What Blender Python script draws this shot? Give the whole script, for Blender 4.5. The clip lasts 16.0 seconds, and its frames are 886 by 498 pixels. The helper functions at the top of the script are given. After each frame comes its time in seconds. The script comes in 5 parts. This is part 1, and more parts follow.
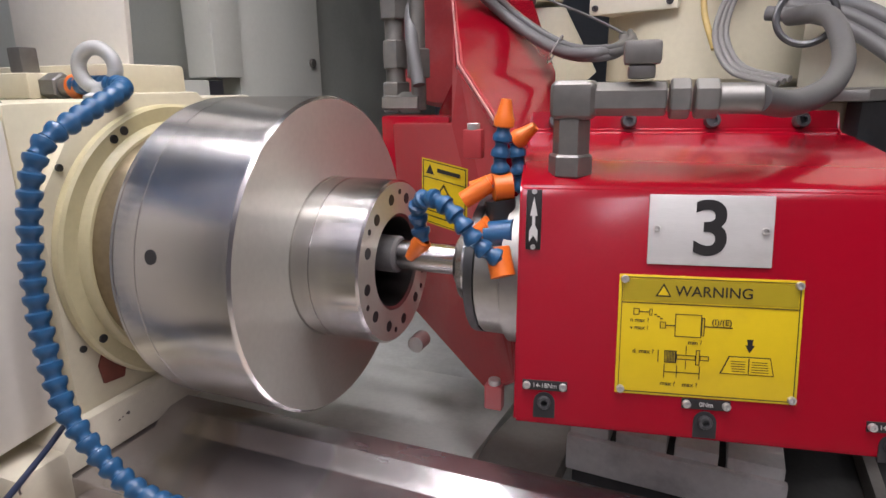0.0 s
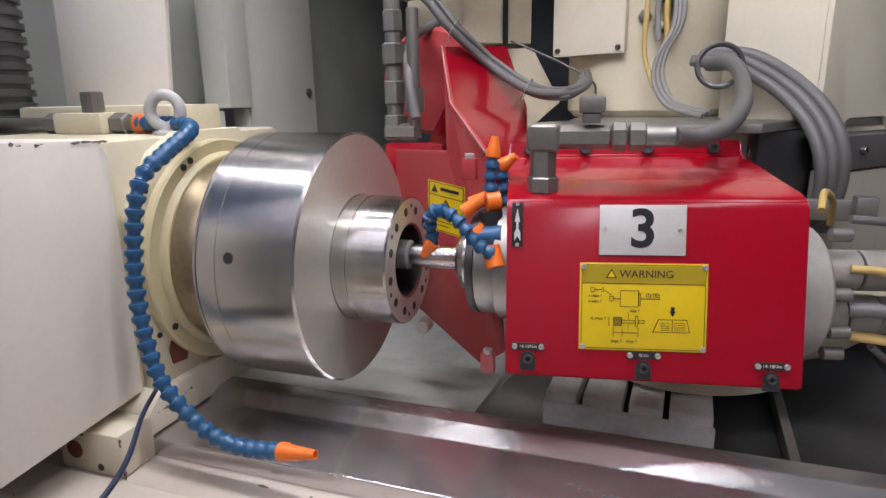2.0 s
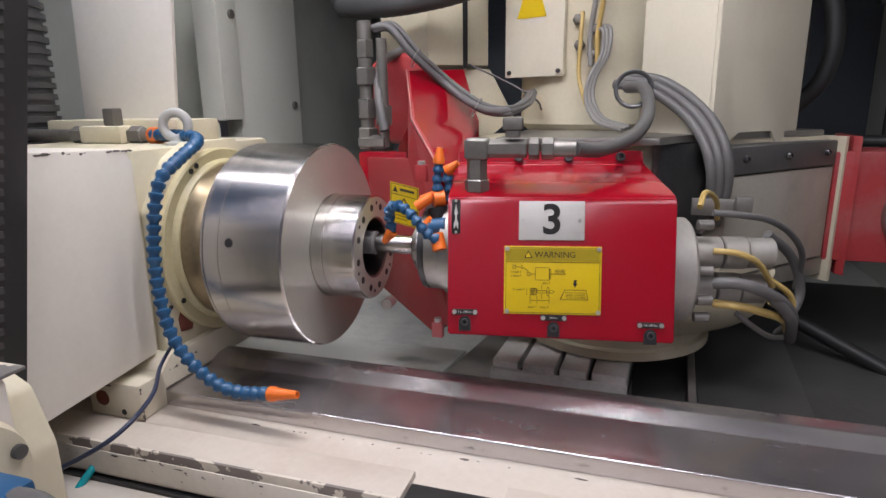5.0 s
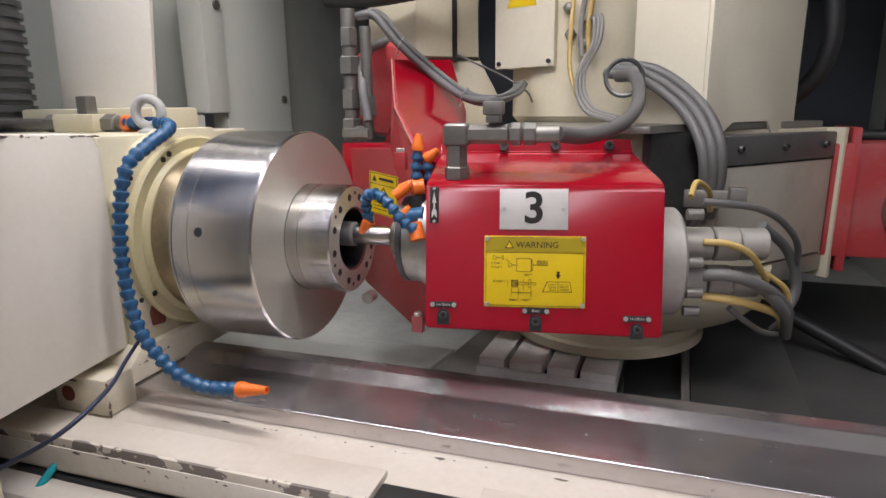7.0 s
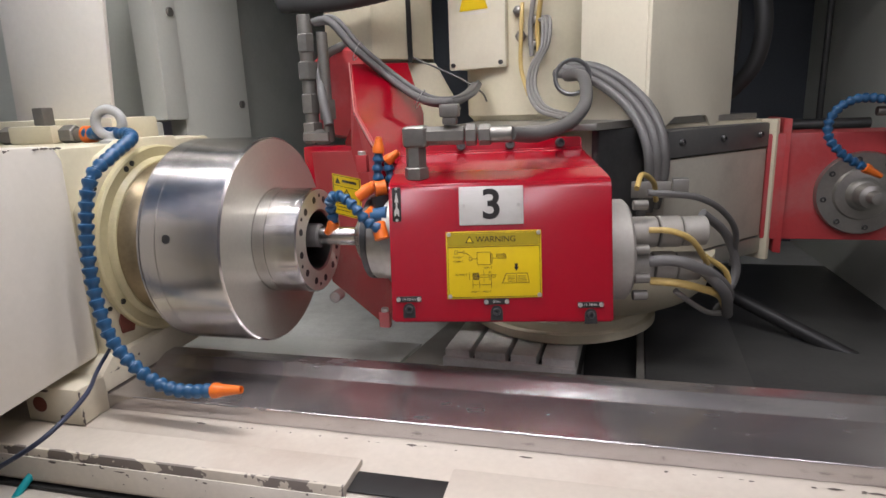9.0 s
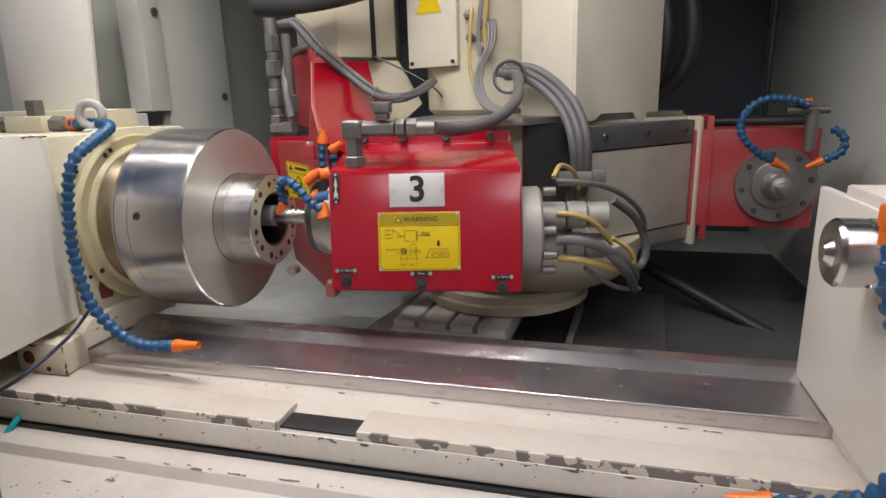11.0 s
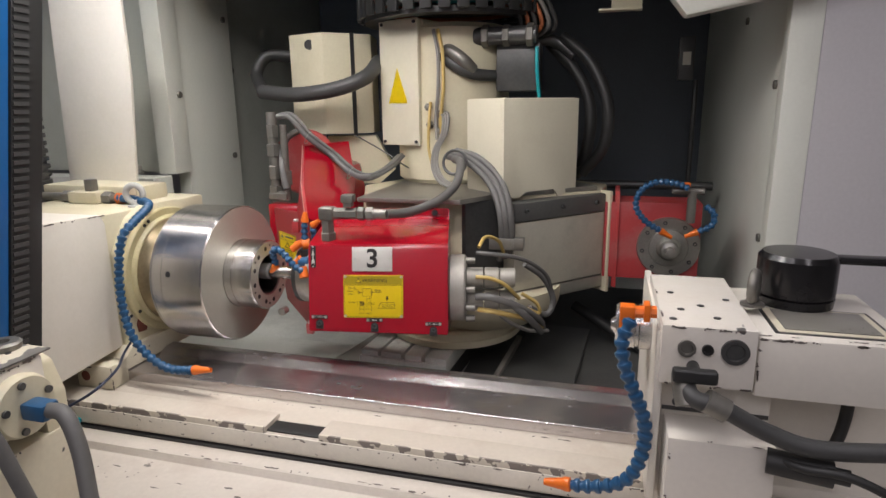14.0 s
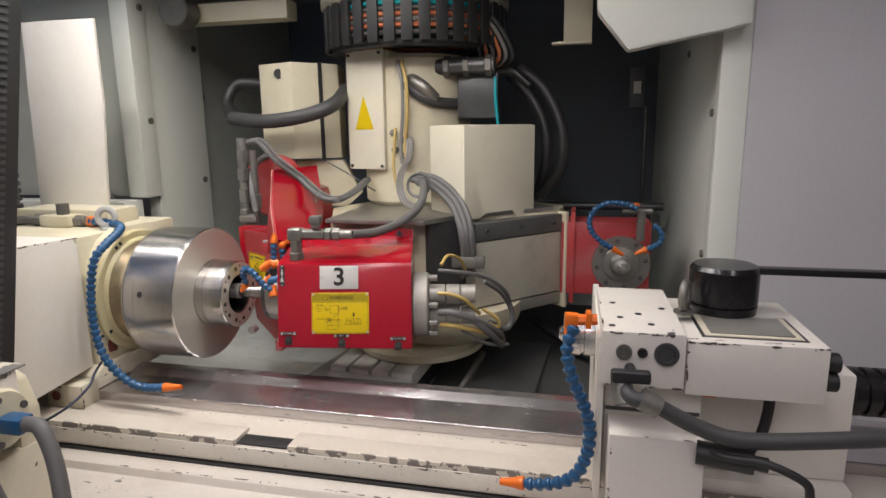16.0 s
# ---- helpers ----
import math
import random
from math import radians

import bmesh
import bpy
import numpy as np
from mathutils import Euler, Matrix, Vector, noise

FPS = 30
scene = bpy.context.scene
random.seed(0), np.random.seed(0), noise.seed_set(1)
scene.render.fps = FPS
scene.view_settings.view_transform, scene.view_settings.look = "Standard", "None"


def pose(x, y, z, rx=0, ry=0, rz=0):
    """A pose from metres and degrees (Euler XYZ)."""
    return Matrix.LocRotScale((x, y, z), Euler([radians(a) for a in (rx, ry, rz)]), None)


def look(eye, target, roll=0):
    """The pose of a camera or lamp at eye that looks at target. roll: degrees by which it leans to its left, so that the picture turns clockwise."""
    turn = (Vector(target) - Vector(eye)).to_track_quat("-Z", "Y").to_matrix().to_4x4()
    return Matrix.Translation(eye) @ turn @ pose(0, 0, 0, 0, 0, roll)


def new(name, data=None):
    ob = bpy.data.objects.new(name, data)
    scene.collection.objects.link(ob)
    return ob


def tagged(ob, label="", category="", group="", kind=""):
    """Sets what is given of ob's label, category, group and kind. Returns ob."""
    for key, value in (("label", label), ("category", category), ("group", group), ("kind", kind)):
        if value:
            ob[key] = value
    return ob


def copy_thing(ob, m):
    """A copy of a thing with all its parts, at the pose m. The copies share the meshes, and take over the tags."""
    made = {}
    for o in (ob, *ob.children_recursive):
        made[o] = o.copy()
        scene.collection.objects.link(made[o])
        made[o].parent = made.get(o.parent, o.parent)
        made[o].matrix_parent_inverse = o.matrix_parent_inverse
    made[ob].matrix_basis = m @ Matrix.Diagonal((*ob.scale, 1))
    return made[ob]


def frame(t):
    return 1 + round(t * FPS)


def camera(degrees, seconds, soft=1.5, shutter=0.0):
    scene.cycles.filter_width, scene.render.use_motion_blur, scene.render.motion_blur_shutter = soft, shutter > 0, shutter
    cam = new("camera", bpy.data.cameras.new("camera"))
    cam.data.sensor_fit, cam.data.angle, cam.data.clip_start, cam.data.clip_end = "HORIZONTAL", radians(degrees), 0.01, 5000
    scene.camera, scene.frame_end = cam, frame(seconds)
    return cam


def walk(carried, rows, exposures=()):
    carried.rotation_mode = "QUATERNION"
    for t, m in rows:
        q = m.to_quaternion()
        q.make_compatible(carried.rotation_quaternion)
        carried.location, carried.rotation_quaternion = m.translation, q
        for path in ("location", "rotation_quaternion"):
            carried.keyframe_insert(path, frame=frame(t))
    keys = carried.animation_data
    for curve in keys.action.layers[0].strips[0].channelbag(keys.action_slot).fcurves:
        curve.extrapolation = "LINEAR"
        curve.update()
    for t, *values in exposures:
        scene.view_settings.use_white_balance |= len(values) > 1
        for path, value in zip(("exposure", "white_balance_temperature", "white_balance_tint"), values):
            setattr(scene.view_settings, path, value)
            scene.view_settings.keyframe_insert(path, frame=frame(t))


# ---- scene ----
cam = camera(73.49, 16.0)
PATH = [
    (0, (0.0433, -0.6156, 0.1948), (-0.6736, 1.1740, -0.3379), -0.80),
    (0.5, (0.0394, -0.6157, 0.1964), (-0.6741, 1.1749, -0.3369), -0.93),
    (1, (0.0352, -0.6189, 0.1978), (-0.6660, 1.1771, -0.3338), -0.97),
    (1.5, (0.0127, -0.6367, 0.1910), (-0.6269, 1.1898, -0.3140), -0.58),
    (2, (0.0727, -0.8471, 0.2358), (-0.5491, 0.9894, -0.2549), -1.09),
    (2.5, (0.0929, -0.9783, 0.2861), (-0.4837, 0.8651, -0.2331), -0.61),
    (3, (0.1282, -1.0964, 0.2889), (-0.4317, 0.7654, -0.1802), -0.75),
    (3.5, (0.1489, -1.1049, 0.2885), (-0.4094, 0.7566, -0.1842), -0.94),
    (4, (0.1675, -1.1019, 0.2865), (-0.3931, 0.7569, -0.1936), -0.96),
    (6.5, (0.2453, -1.0037, 0.2211), (-0.3720, 0.8430, -0.2359), -0.58),
    (7, (0.2430, -1.0095, 0.2233), (-0.3548, 0.8429, -0.2360), -0.74),
    (7.5, (0.2501, -1.0084, 0.2241), (-0.3309, 0.8518, -0.2253), -0.81),
    (8, (0.2565, -1.0187, 0.2295), (-0.3018, 0.8488, -0.2185), -1.15),
    (8.5, (0.2576, -1.0307, 0.2307), (-0.2654, 0.8450, -0.2257), -1.77),
    (9, (0.2580, -1.0594, 0.2339), (-0.2201, 0.8247, -0.2364), -2.17),
    (9.5, (0.2815, -1.1049, 0.2301), (-0.1746, 0.7820, -0.2514), -2.15),
    (10, (0.3148, -1.1548, 0.2354), (-0.1240, 0.7322, -0.2614), -1.85),
    (12.3, (0.6525, -1.2926, 0.2884), (0.0695, 0.5542, -0.2112), -1.56),
    (12.5, (0.6704, -1.3308, 0.3226), (0.0860, 0.5126, -0.1878), -1.69),
    (13, (0.6992, -1.4096, 0.4091), (0.1269, 0.4381, -0.0991), -1.35),
    (13.5, (0.7115, -1.4764, 0.4621), (0.1617, 0.3825, -0.0298), -0.97),
    (14, (0.7352, -1.5565, 0.4820), (0.2159, 0.3185, 0.0187), -0.77),
    (14.5, (0.7658, -1.6340, 0.4864), (0.2778, 0.2574, 0.0566), -0.69),
    (15, (0.7802, -1.6459, 0.5042), (0.3206, 0.2569, 0.0939), -0.74),
    (15.5, (0.7838, -1.6493, 0.4916), (0.3426, 0.2609, 0.0960), -0.82),
    (16, (0.7880, -1.6477, 0.4888), (0.3569, 0.2663, 0.1003), -0.77),
]
walk(cam, [(t, look(e, g, r)) for t, e, g, r in PATH],
     [(0, 0.02, 6150, 15), (1.5, 0.02, 6150, 15), (2.5, -0.12, 6000, 14), (3.5, -0.18, 6000, 14), (7.0, -0.04, 6250, 12), (10.0, -0.06, 6250, 11), (12.5, -0.06, 6550, 9), (16.0, 0.0, 6550, 9)])

# ---- light: hall ceiling tubes, the machine's work lamp and added fill, all unseen ----
world = bpy.data.worlds.new("hall_air")
scene.world = world
world.use_nodes = True
world.node_tree.nodes["Background"].inputs["Color"].default_value = (0.55, 0.58, 0.62, 1)
world.node_tree.nodes["Background"].inputs["Strength"].default_value = 0.02


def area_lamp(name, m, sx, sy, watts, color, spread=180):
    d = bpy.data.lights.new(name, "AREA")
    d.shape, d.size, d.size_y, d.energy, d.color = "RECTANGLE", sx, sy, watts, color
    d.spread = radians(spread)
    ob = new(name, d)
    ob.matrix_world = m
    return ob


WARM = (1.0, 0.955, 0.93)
TUBE = (1.0, 0.935, 0.99)
for lx in (-1.4, 0.3, 1.8):
    area_lamp("unseen_hall_tube", pose(lx, -1.7, 2.5), 0.16, 2.6, 17.5, TUBE)
    # Far row is added fill that reaches fronts and slots under the box
    area_lamp("unseen_hall_tube", pose(lx, -4.5, 3.0), 0.16, 2.6, 26, TUBE)
# Unseen fill lamp, added to brighten the tray floor and left wall
area_lamp("roof_fill", look((-0.22, 0.16, 1.31), (-0.22, 0.16, -0.5)), 1.1, 0.05, 5.5, WARM, 140)
area_lamp("work_lamp", look((-0.25, -0.30, 1.32), (-0.22, -0.08, -0.2)), 1.7, 0.08, 19, WARM, 150)

# ---- materials ----
def material(name, color, rough=0.5, metal=0.0, vary=0.12, scale=6.0, fine=90.0, bump=0.05, rough_vary=0.12,
             dirt=None, dirt_amount=0.5, dirt_scale=3.0, chips=None, chip_scale=7.0, chip_level=0.72, coat=0.0,
             streak=None, turned=None):
    """Base colour with two scales of variation, optional stains of a second colour and paint chips."""
    m = bpy.data.materials.new(name)
    m.use_nodes = True
    nt = m.node_tree
    n, l = nt.nodes, nt.links
    bsdf = n["Principled BSDF"]
    tex = n.new("ShaderNodeTexCoord")
    mp = n.new("ShaderNodeMapping")
    l.new(tex.outputs["Object"], mp.inputs["Vector"])
    if streak:
        mp.inputs["Scale"].default_value = streak
    big = n.new("ShaderNodeTexNoise")
    big.inputs["Scale"].default_value, big.inputs["Detail"].default_value = scale, 5
    small = n.new("ShaderNodeTexNoise")
    small.inputs["Scale"].default_value, small.inputs["Detail"].default_value = fine, 3
    for t in (big, small):
        l.new(mp.outputs["Vector"], t.inputs["Vector"])
    mixv = n.new("ShaderNodeMath")
    mixv.operation = "MULTIPLY_ADD"
    mixv.inputs[1].default_value = 0.65
    l.new(big.outputs["Fac"], mixv.inputs[0])
    half = n.new("ShaderNodeMath")
    half.operation = "MULTIPLY"
    half.inputs[1].default_value = 0.35
    l.new(small.outputs["Fac"], half.inputs[0])
    l.new(half.outputs[0], mixv.inputs[2])
    ramp = n.new("ShaderNodeValToRGB")
    ramp.color_ramp.elements[0].position, ramp.color_ramp.elements[1].position = 0.3, 0.7
    lo = [max(0, c * (1 - vary)) for c in color]
    hi = [min(1, c * (1 + vary)) for c in color]
    ramp.color_ramp.elements[0].color = (*lo, 1)
    ramp.color_ramp.elements[1].color = (*hi, 1)
    l.new(mixv.outputs[0], ramp.inputs["Fac"])
    col = ramp.outputs["Color"]
    if dirt:
        dn = n.new("ShaderNodeTexNoise")
        dn.inputs["Scale"].default_value, dn.inputs["Detail"].default_value, dn.inputs["Roughness"].default_value = dirt_scale, 8, 0.65
        l.new(tex.outputs["Object"], dn.inputs["Vector"])
        dr = n.new("ShaderNodeValToRGB")
        dr.color_ramp.elements[0].position, dr.color_ramp.elements[1].position = 0.5, 0.72
        dr.color_ramp.elements[0].color, dr.color_ramp.elements[1].color = (0, 0, 0, 1), (dirt_amount,) * 3 + (1,)
        l.new(dn.outputs["Fac"], dr.inputs["Fac"])
        mx = n.new("ShaderNodeMixRGB")
        mx.inputs["Color2"].default_value = (*dirt, 1)
        l.new(dr.outputs["Color"], mx.inputs["Fac"])
        l.new(col, mx.inputs["Color1"])
        col = mx.outputs["Color"]
    if chips:
        cn = n.new("ShaderNodeTexNoise")
        cn.inputs["Scale"].default_value, cn.inputs["Detail"].default_value = chip_scale, 4
        l.new(tex.outputs["Object"], cn.inputs["Vector"])
        cr = n.new("ShaderNodeValToRGB")
        cr.color_ramp.elements[0].position, cr.color_ramp.elements[1].position = chip_level, chip_level + 0.012
        l.new(cn.outputs["Fac"], cr.inputs["Fac"])
        mx = n.new("ShaderNodeMixRGB")
        mx.inputs["Color2"].default_value = (*chips, 1)
        l.new(cr.outputs["Color"], mx.inputs["Fac"])
        l.new(col, mx.inputs["Color1"])
        col = mx.outputs["Color"]
    l.new(col, bsdf.inputs["Base Color"])
    mr = n.new("ShaderNodeMapRange")
    mr.inputs["To Min"].default_value, mr.inputs["To Max"].default_value = max(0.02, rough - rough_vary), min(1, rough + rough_vary)
    l.new(mixv.outputs[0], mr.inputs["Value"])
    l.new(mr.outputs["Result"], bsdf.inputs["Roughness"])
    bsdf.inputs["Metallic"].default_value = metal
    if turned:
        tg = n.new("ShaderNodeTangent")
        tg.direction_type, tg.axis = "RADIAL", turned
        l.new(tg.outputs["Tangent"], bsdf.inputs["Tangent"])
        bsdf.inputs["Anisotropic"].default_value, bsdf.inputs["Anisotropic Rotation"].default_value = 0.8, 0.25
    bsdf.inputs["Coat Weight"].default_value = coat
    bsdf.inputs["Coat Roughness"].default_value = 0.12
    if bump:
        b = n.new("ShaderNodeBump")
        b.inputs["Strength"].default_value, b.inputs["Distance"].default_value = bump, 0.002
        l.new(small.outputs["Fac"], b.inputs["Height"])
        l.new(b.outputs["Normal"], bsdf.inputs["Normal"])
    return m


RED = material("red_enamel", (0.29, 0.0015, 0.011), 0.17, vary=0.06, scale=4, fine=60, bump=0.006, rough_vary=0.05, coat=0.3, dirt=(0.25, 0.016, 0.027), dirt_amount=0.25)
RED_DULL = material("dusty_red_enamel", (0.40, 0.045, 0.048), 0.38, vary=0.12, scale=5, bump=0.02, coat=0.1, dirt=(0.38, 0.16, 0.15), dirt_amount=0.75, dirt_scale=4)
CREAM = material("cream_machine_paint", (0.62, 0.57, 0.42), 0.42, vary=0.07, scale=3, bump=0.04, coat=0.1, dirt=(0.42, 0.35, 0.20), dirt_amount=0.35)
CREAM_CHIP = material("chipped_cream_paint", (0.66, 0.61, 0.48), 0.45, vary=0.08, scale=3, bump=0.05, dirt=(0.45, 0.38, 0.25), dirt_amount=0.4, chips=(0.055, 0.05, 0.05), chip_scale=16, chip_level=0.70)
WHITE = material("off_white_paint", (0.73, 0.69, 0.62), 0.4, vary=0.05, scale=2, bump=0.03, coat=0.12, dirt=(0.55, 0.48, 0.36), dirt_amount=0.25)
WHITE_CHIP = material("chipped_off_white_paint", (0.71, 0.67, 0.61), 0.45, vary=0.06, scale=3, bump=0.04, dirt=(0.5, 0.42, 0.3), dirt_amount=0.3, chips=(0.10, 0.095, 0.09), chip_scale=18, chip_level=0.72)
PANEL = material("pale_grey_green_panel_paint", (0.55, 0.57, 0.50), 0.42, vary=0.06, scale=1.5, bump=0.03, dirt=(0.42, 0.43, 0.36), dirt_amount=0.4, dirt_scale=1.6)
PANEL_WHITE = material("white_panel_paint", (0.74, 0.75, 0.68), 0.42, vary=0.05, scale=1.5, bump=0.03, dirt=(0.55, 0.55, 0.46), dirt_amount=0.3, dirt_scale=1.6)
# Darker than PANEL: part paint tone, part shade put into the colour
PANEL_SHADED = material("shaded_grey_green_paint", (0.42, 0.435, 0.395), 0.45, vary=0.1, scale=1.5, bump=0.03, dirt=(0.22, 0.23, 0.20), dirt_amount=0.5, dirt_scale=1.8)
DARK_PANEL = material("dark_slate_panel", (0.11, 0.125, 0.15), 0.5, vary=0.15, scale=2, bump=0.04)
FLOOR_METAL = material("oily_grey_sheet", (0.70, 0.71, 0.67), 0.35, metal=0.05, vary=0.15, scale=3, bump=0.06, dirt=(0.30, 0.30, 0.27), dirt_amount=0.6, dirt_scale=2.5)
STEEL = material("bright_turned_steel", (0.64, 0.62, 0.60), 0.25, metal=1.0, vary=0.08, scale=5, fine=60, bump=0.02, rough_vary=0.06, streak=(14, 1, 1), turned="X")
STEEL_FACE = material("faced_steel", (0.57, 0.56, 0.49), 0.46, metal=0.6, vary=0.08, scale=5, fine=120, bump=0.015, rough_vary=0.05, dirt=(0.55, 0.48, 0.30), dirt_amount=0.3, turned="X")
GROUND = material("ground_steel_table", (0.58, 0.55, 0.555), 0.25, metal=0.92, vary=0.10, scale=2.5, fine=14, bump=0, rough_vary=0.13, streak=(1, 3, 3), dirt=(0.40, 0.36, 0.365), dirt_amount=0.6, dirt_scale=4)
DULL_STEEL = material("dull_machined_steel", (0.36, 0.35, 0.32), 0.42, metal=0.9, vary=0.15, scale=8, bump=0.06)
CASTING = material("grey_fitting_metal", (0.22, 0.21, 0.19), 0.45, metal=0.7, vary=0.18, scale=14, bump=0.08)
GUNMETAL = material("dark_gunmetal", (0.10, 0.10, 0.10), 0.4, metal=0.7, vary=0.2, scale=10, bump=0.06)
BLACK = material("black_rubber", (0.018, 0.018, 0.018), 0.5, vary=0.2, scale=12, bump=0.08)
BLACK_GLOSS = material("black_anodised", (0.015, 0.014, 0.015), 0.22, metal=0.2, vary=0.2, scale=8, bump=0.02)
HOSE_GREY = material("grey_hose_rubber", (0.115, 0.112, 0.108), 0.5, vary=0.12, scale=12, bump=0.1)
CABLE_GREY = material("light_grey_cable", (0.23, 0.22, 0.205), 0.5, vary=0.1, scale=12, bump=0.05)
CABLE_YELLOW = material("yellowed_plastic_tube", (0.50, 0.36, 0.12), 0.4, vary=0.15, scale=10, bump=0.03)
SENSOR_BLUE = material("dark_blue_cable", (0.02, 0.028, 0.06), 0.45, vary=0.1, bump=0.02)
TEAL = material("teal_air_line", (0.01, 0.30, 0.34), 0.35, vary=0.1, bump=0.02)
BLUE_SEG = material("blue_plastic", (0.018, 0.082, 0.185), 0.35, vary=0.15, scale=20, bump=0.03, dirt=(0.03, 0.05, 0.08), dirt_amount=0.5, dirt_scale=8)
BLUE_DOOR = material("blue_door_paint", (0.008, 0.10, 0.30), 0.35, vary=0.08, scale=2, bump=0.03, coat=0.2)
ORANGE = material("orange_plastic", (0.75, 0.16, 0.015), 0.38, vary=0.1, scale=14, bump=0.03)
YELLOW = material("yellow_label_film", (0.66, 0.47, 0.005), 0.35, vary=0.05, scale=8, bump=0.01, dirt=(0.5, 0.34, 0.02), dirt_amount=0.4, dirt_scale=18)
YELLOW_DARK = material("olive_label_band", (0.36, 0.27, 0.01), 0.35, vary=0.06, bump=0.02)
INK = material("black_ink", (0.015, 0.013, 0.012), 0.45, vary=0.1, bump=0)
ALU = material("brushed_aluminium_plate", (0.64, 0.62, 0.58), 0.42, metal=0.3, vary=0.07, scale=6, fine=120, bump=0.02, streak=(1, 1, 10), dirt=(0.5, 0.47, 0.42), dirt_amount=0.35, dirt_scale=25)
SCREW = material("zinc_screw", (0.60, 0.58, 0.54), 0.38, metal=0.7, vary=0.1, bump=0.02)
COPPER = material("copper_orange_wire", (0.50, 0.16, 0.07), 0.4, vary=0.15, bump=0.02)
RUST = material("red_brown_primer", (0.16, 0.045, 0.03), 0.6, vary=0.25, scale=10, bump=0.05)
HALL_FLOOR = material("hall_floor_concrete", (0.20, 0.20, 0.19), 0.6, vary=0.15, scale=2, bump=0.05)
HALL_WALL = material("hall_wall_paint", (0.50, 0.495, 0.51), 0.7, vary=0.08, scale=1, bump=0.02)
PANEL_LILAC = material("grey_lilac_sheet", (0.64, 0.62, 0.64), 0.4, metal=0.2, vary=0.08, scale=1.2, bump=0.03)
CREAM_EDGE = material("worn_cream_paint", (0.57, 0.515, 0.44), 0.38, vary=0.08, scale=2, bump=0.03, coat=0.15, dirt=(0.40, 0.31, 0.25), dirt_amount=0.6, dirt_scale=3.5)
BED_PAINT = material("scuffed_bed_paint", (0.56, 0.51, 0.45), 0.42, vary=0.09, scale=2.5, bump=0.05, coat=0.1, dirt=(0.36, 0.29, 0.25), dirt_amount=0.6, dirt_scale=2.5, chips=(0.13, 0.115, 0.10), chip_scale=11, chip_level=0.70)
COVER_GREY = material("dull_grey_sheet", (0.50, 0.475, 0.40), 0.45, metal=0.35, vary=0.1, scale=4, bump=0.04, dirt=(0.25, 0.23, 0.19), dirt_amount=0.5)
HOUSING = material("cream_housing_paint", (0.66, 0.62, 0.49), 0.45, vary=0.05, scale=2.5, bump=0.03, dirt=(0.48, 0.42, 0.30), dirt_amount=0.3)
FLANGE = material("yellowed_cream_paint", (0.56, 0.50, 0.30), 0.38, vary=0.12, scale=5, bump=0.03, coat=0.1, dirt=(0.35, 0.28, 0.12), dirt_amount=0.5)
BRONZE = material("oil_stained_steel", (0.30, 0.24, 0.15), 0.35, metal=0.8, vary=0.25, scale=6, bump=0.04, dirt=(0.10, 0.07, 0.04), dirt_amount=0.6)
BORE = material("dark_bore_steel", (0.30, 0.29, 0.28), 0.3, metal=1.0, vary=0.15, scale=8, bump=0.03)
ABRASIVE = material("grey_abrasive", (0.17, 0.165, 0.16), 0.75, vary=0.12, scale=40, fine=300, bump=0.25)
EYE_GREY = material("light_grey_paint", (0.40, 0.40, 0.38), 0.45, vary=0.08, bump=0.03)
WORN_TOP = material("flaking_cream_paint", (0.62, 0.57, 0.46), 0.45, vary=0.08, scale=3, bump=0.05, chips=(0.16, 0.15, 0.14), chip_scale=12, chip_level=0.50)
CHUTE = material("pale_chute_paint", (0.70, 0.71, 0.66), 0.38, vary=0.1, scale=3, bump=0.04, dirt=(0.30, 0.30, 0.26), dirt_amount=0.5, dirt_scale=4, chips=(0.06, 0.06, 0.06), chip_scale=20, chip_level=0.74)
SLIDE_STEEL = material("worn_slide_steel", (0.78, 0.78, 0.74), 0.45, metal=0.1, vary=0.12, scale=8, bump=0.04, dirt=(0.20, 0.20, 0.19), dirt_amount=0.5, dirt_scale=9)
EDGE_WEAR = material("scraped_paint_edge", (0.70, 0.66, 0.58), 0.5, vary=0.1, scale=6, bump=0.06, chips=(0.13, 0.11, 0.10), chip_scale=60, chip_level=0.70)
WORN_EDGE = material("rubbed_dark_edge", (0.60, 0.55, 0.46), 0.5, vary=0.1, scale=4, bump=0.05, chips=(0.19, 0.165, 0.145), chip_scale=30, chip_level=0.50)
FLAKE = material("bared_dark_primer", (0.12, 0.10, 0.088), 0.6, vary=0.3, scale=30, bump=0.05)
BAND = material("dark_steel_band", (0.13, 0.13, 0.125), 0.45, metal=0.5, vary=0.15, scale=8, bump=0.04)
OILY_SHADED = material("oily_shaded_sheet", (0.085, 0.085, 0.08), 0.38, metal=0.2, vary=0.3, scale=4, bump=0.05, dirt=(0.13, 0.13, 0.12), dirt_amount=0.6, dirt_scale=3)
GLASS_GREY = material("dusty_window_film", (0.20, 0.19, 0.17), 0.3, vary=0.12, scale=6, bump=0.02)
PINK = material("pink_edge_highlight", (0.45, 0.20, 0.18), 0.5, vary=0.2, scale=12, bump=0.04)
MATT_STEEL = material("matt_grey_steel", (0.35, 0.335, 0.30), 0.5, metal=0.35, vary=0.12, scale=9, bump=0.03, dirt=(0.28, 0.25, 0.21), dirt_amount=0.5, dirt_scale=12)
HOSE_DARK = material("dark_hose_rubber", (0.05, 0.05, 0.05), 0.5, vary=0.15, scale=12, bump=0.06)

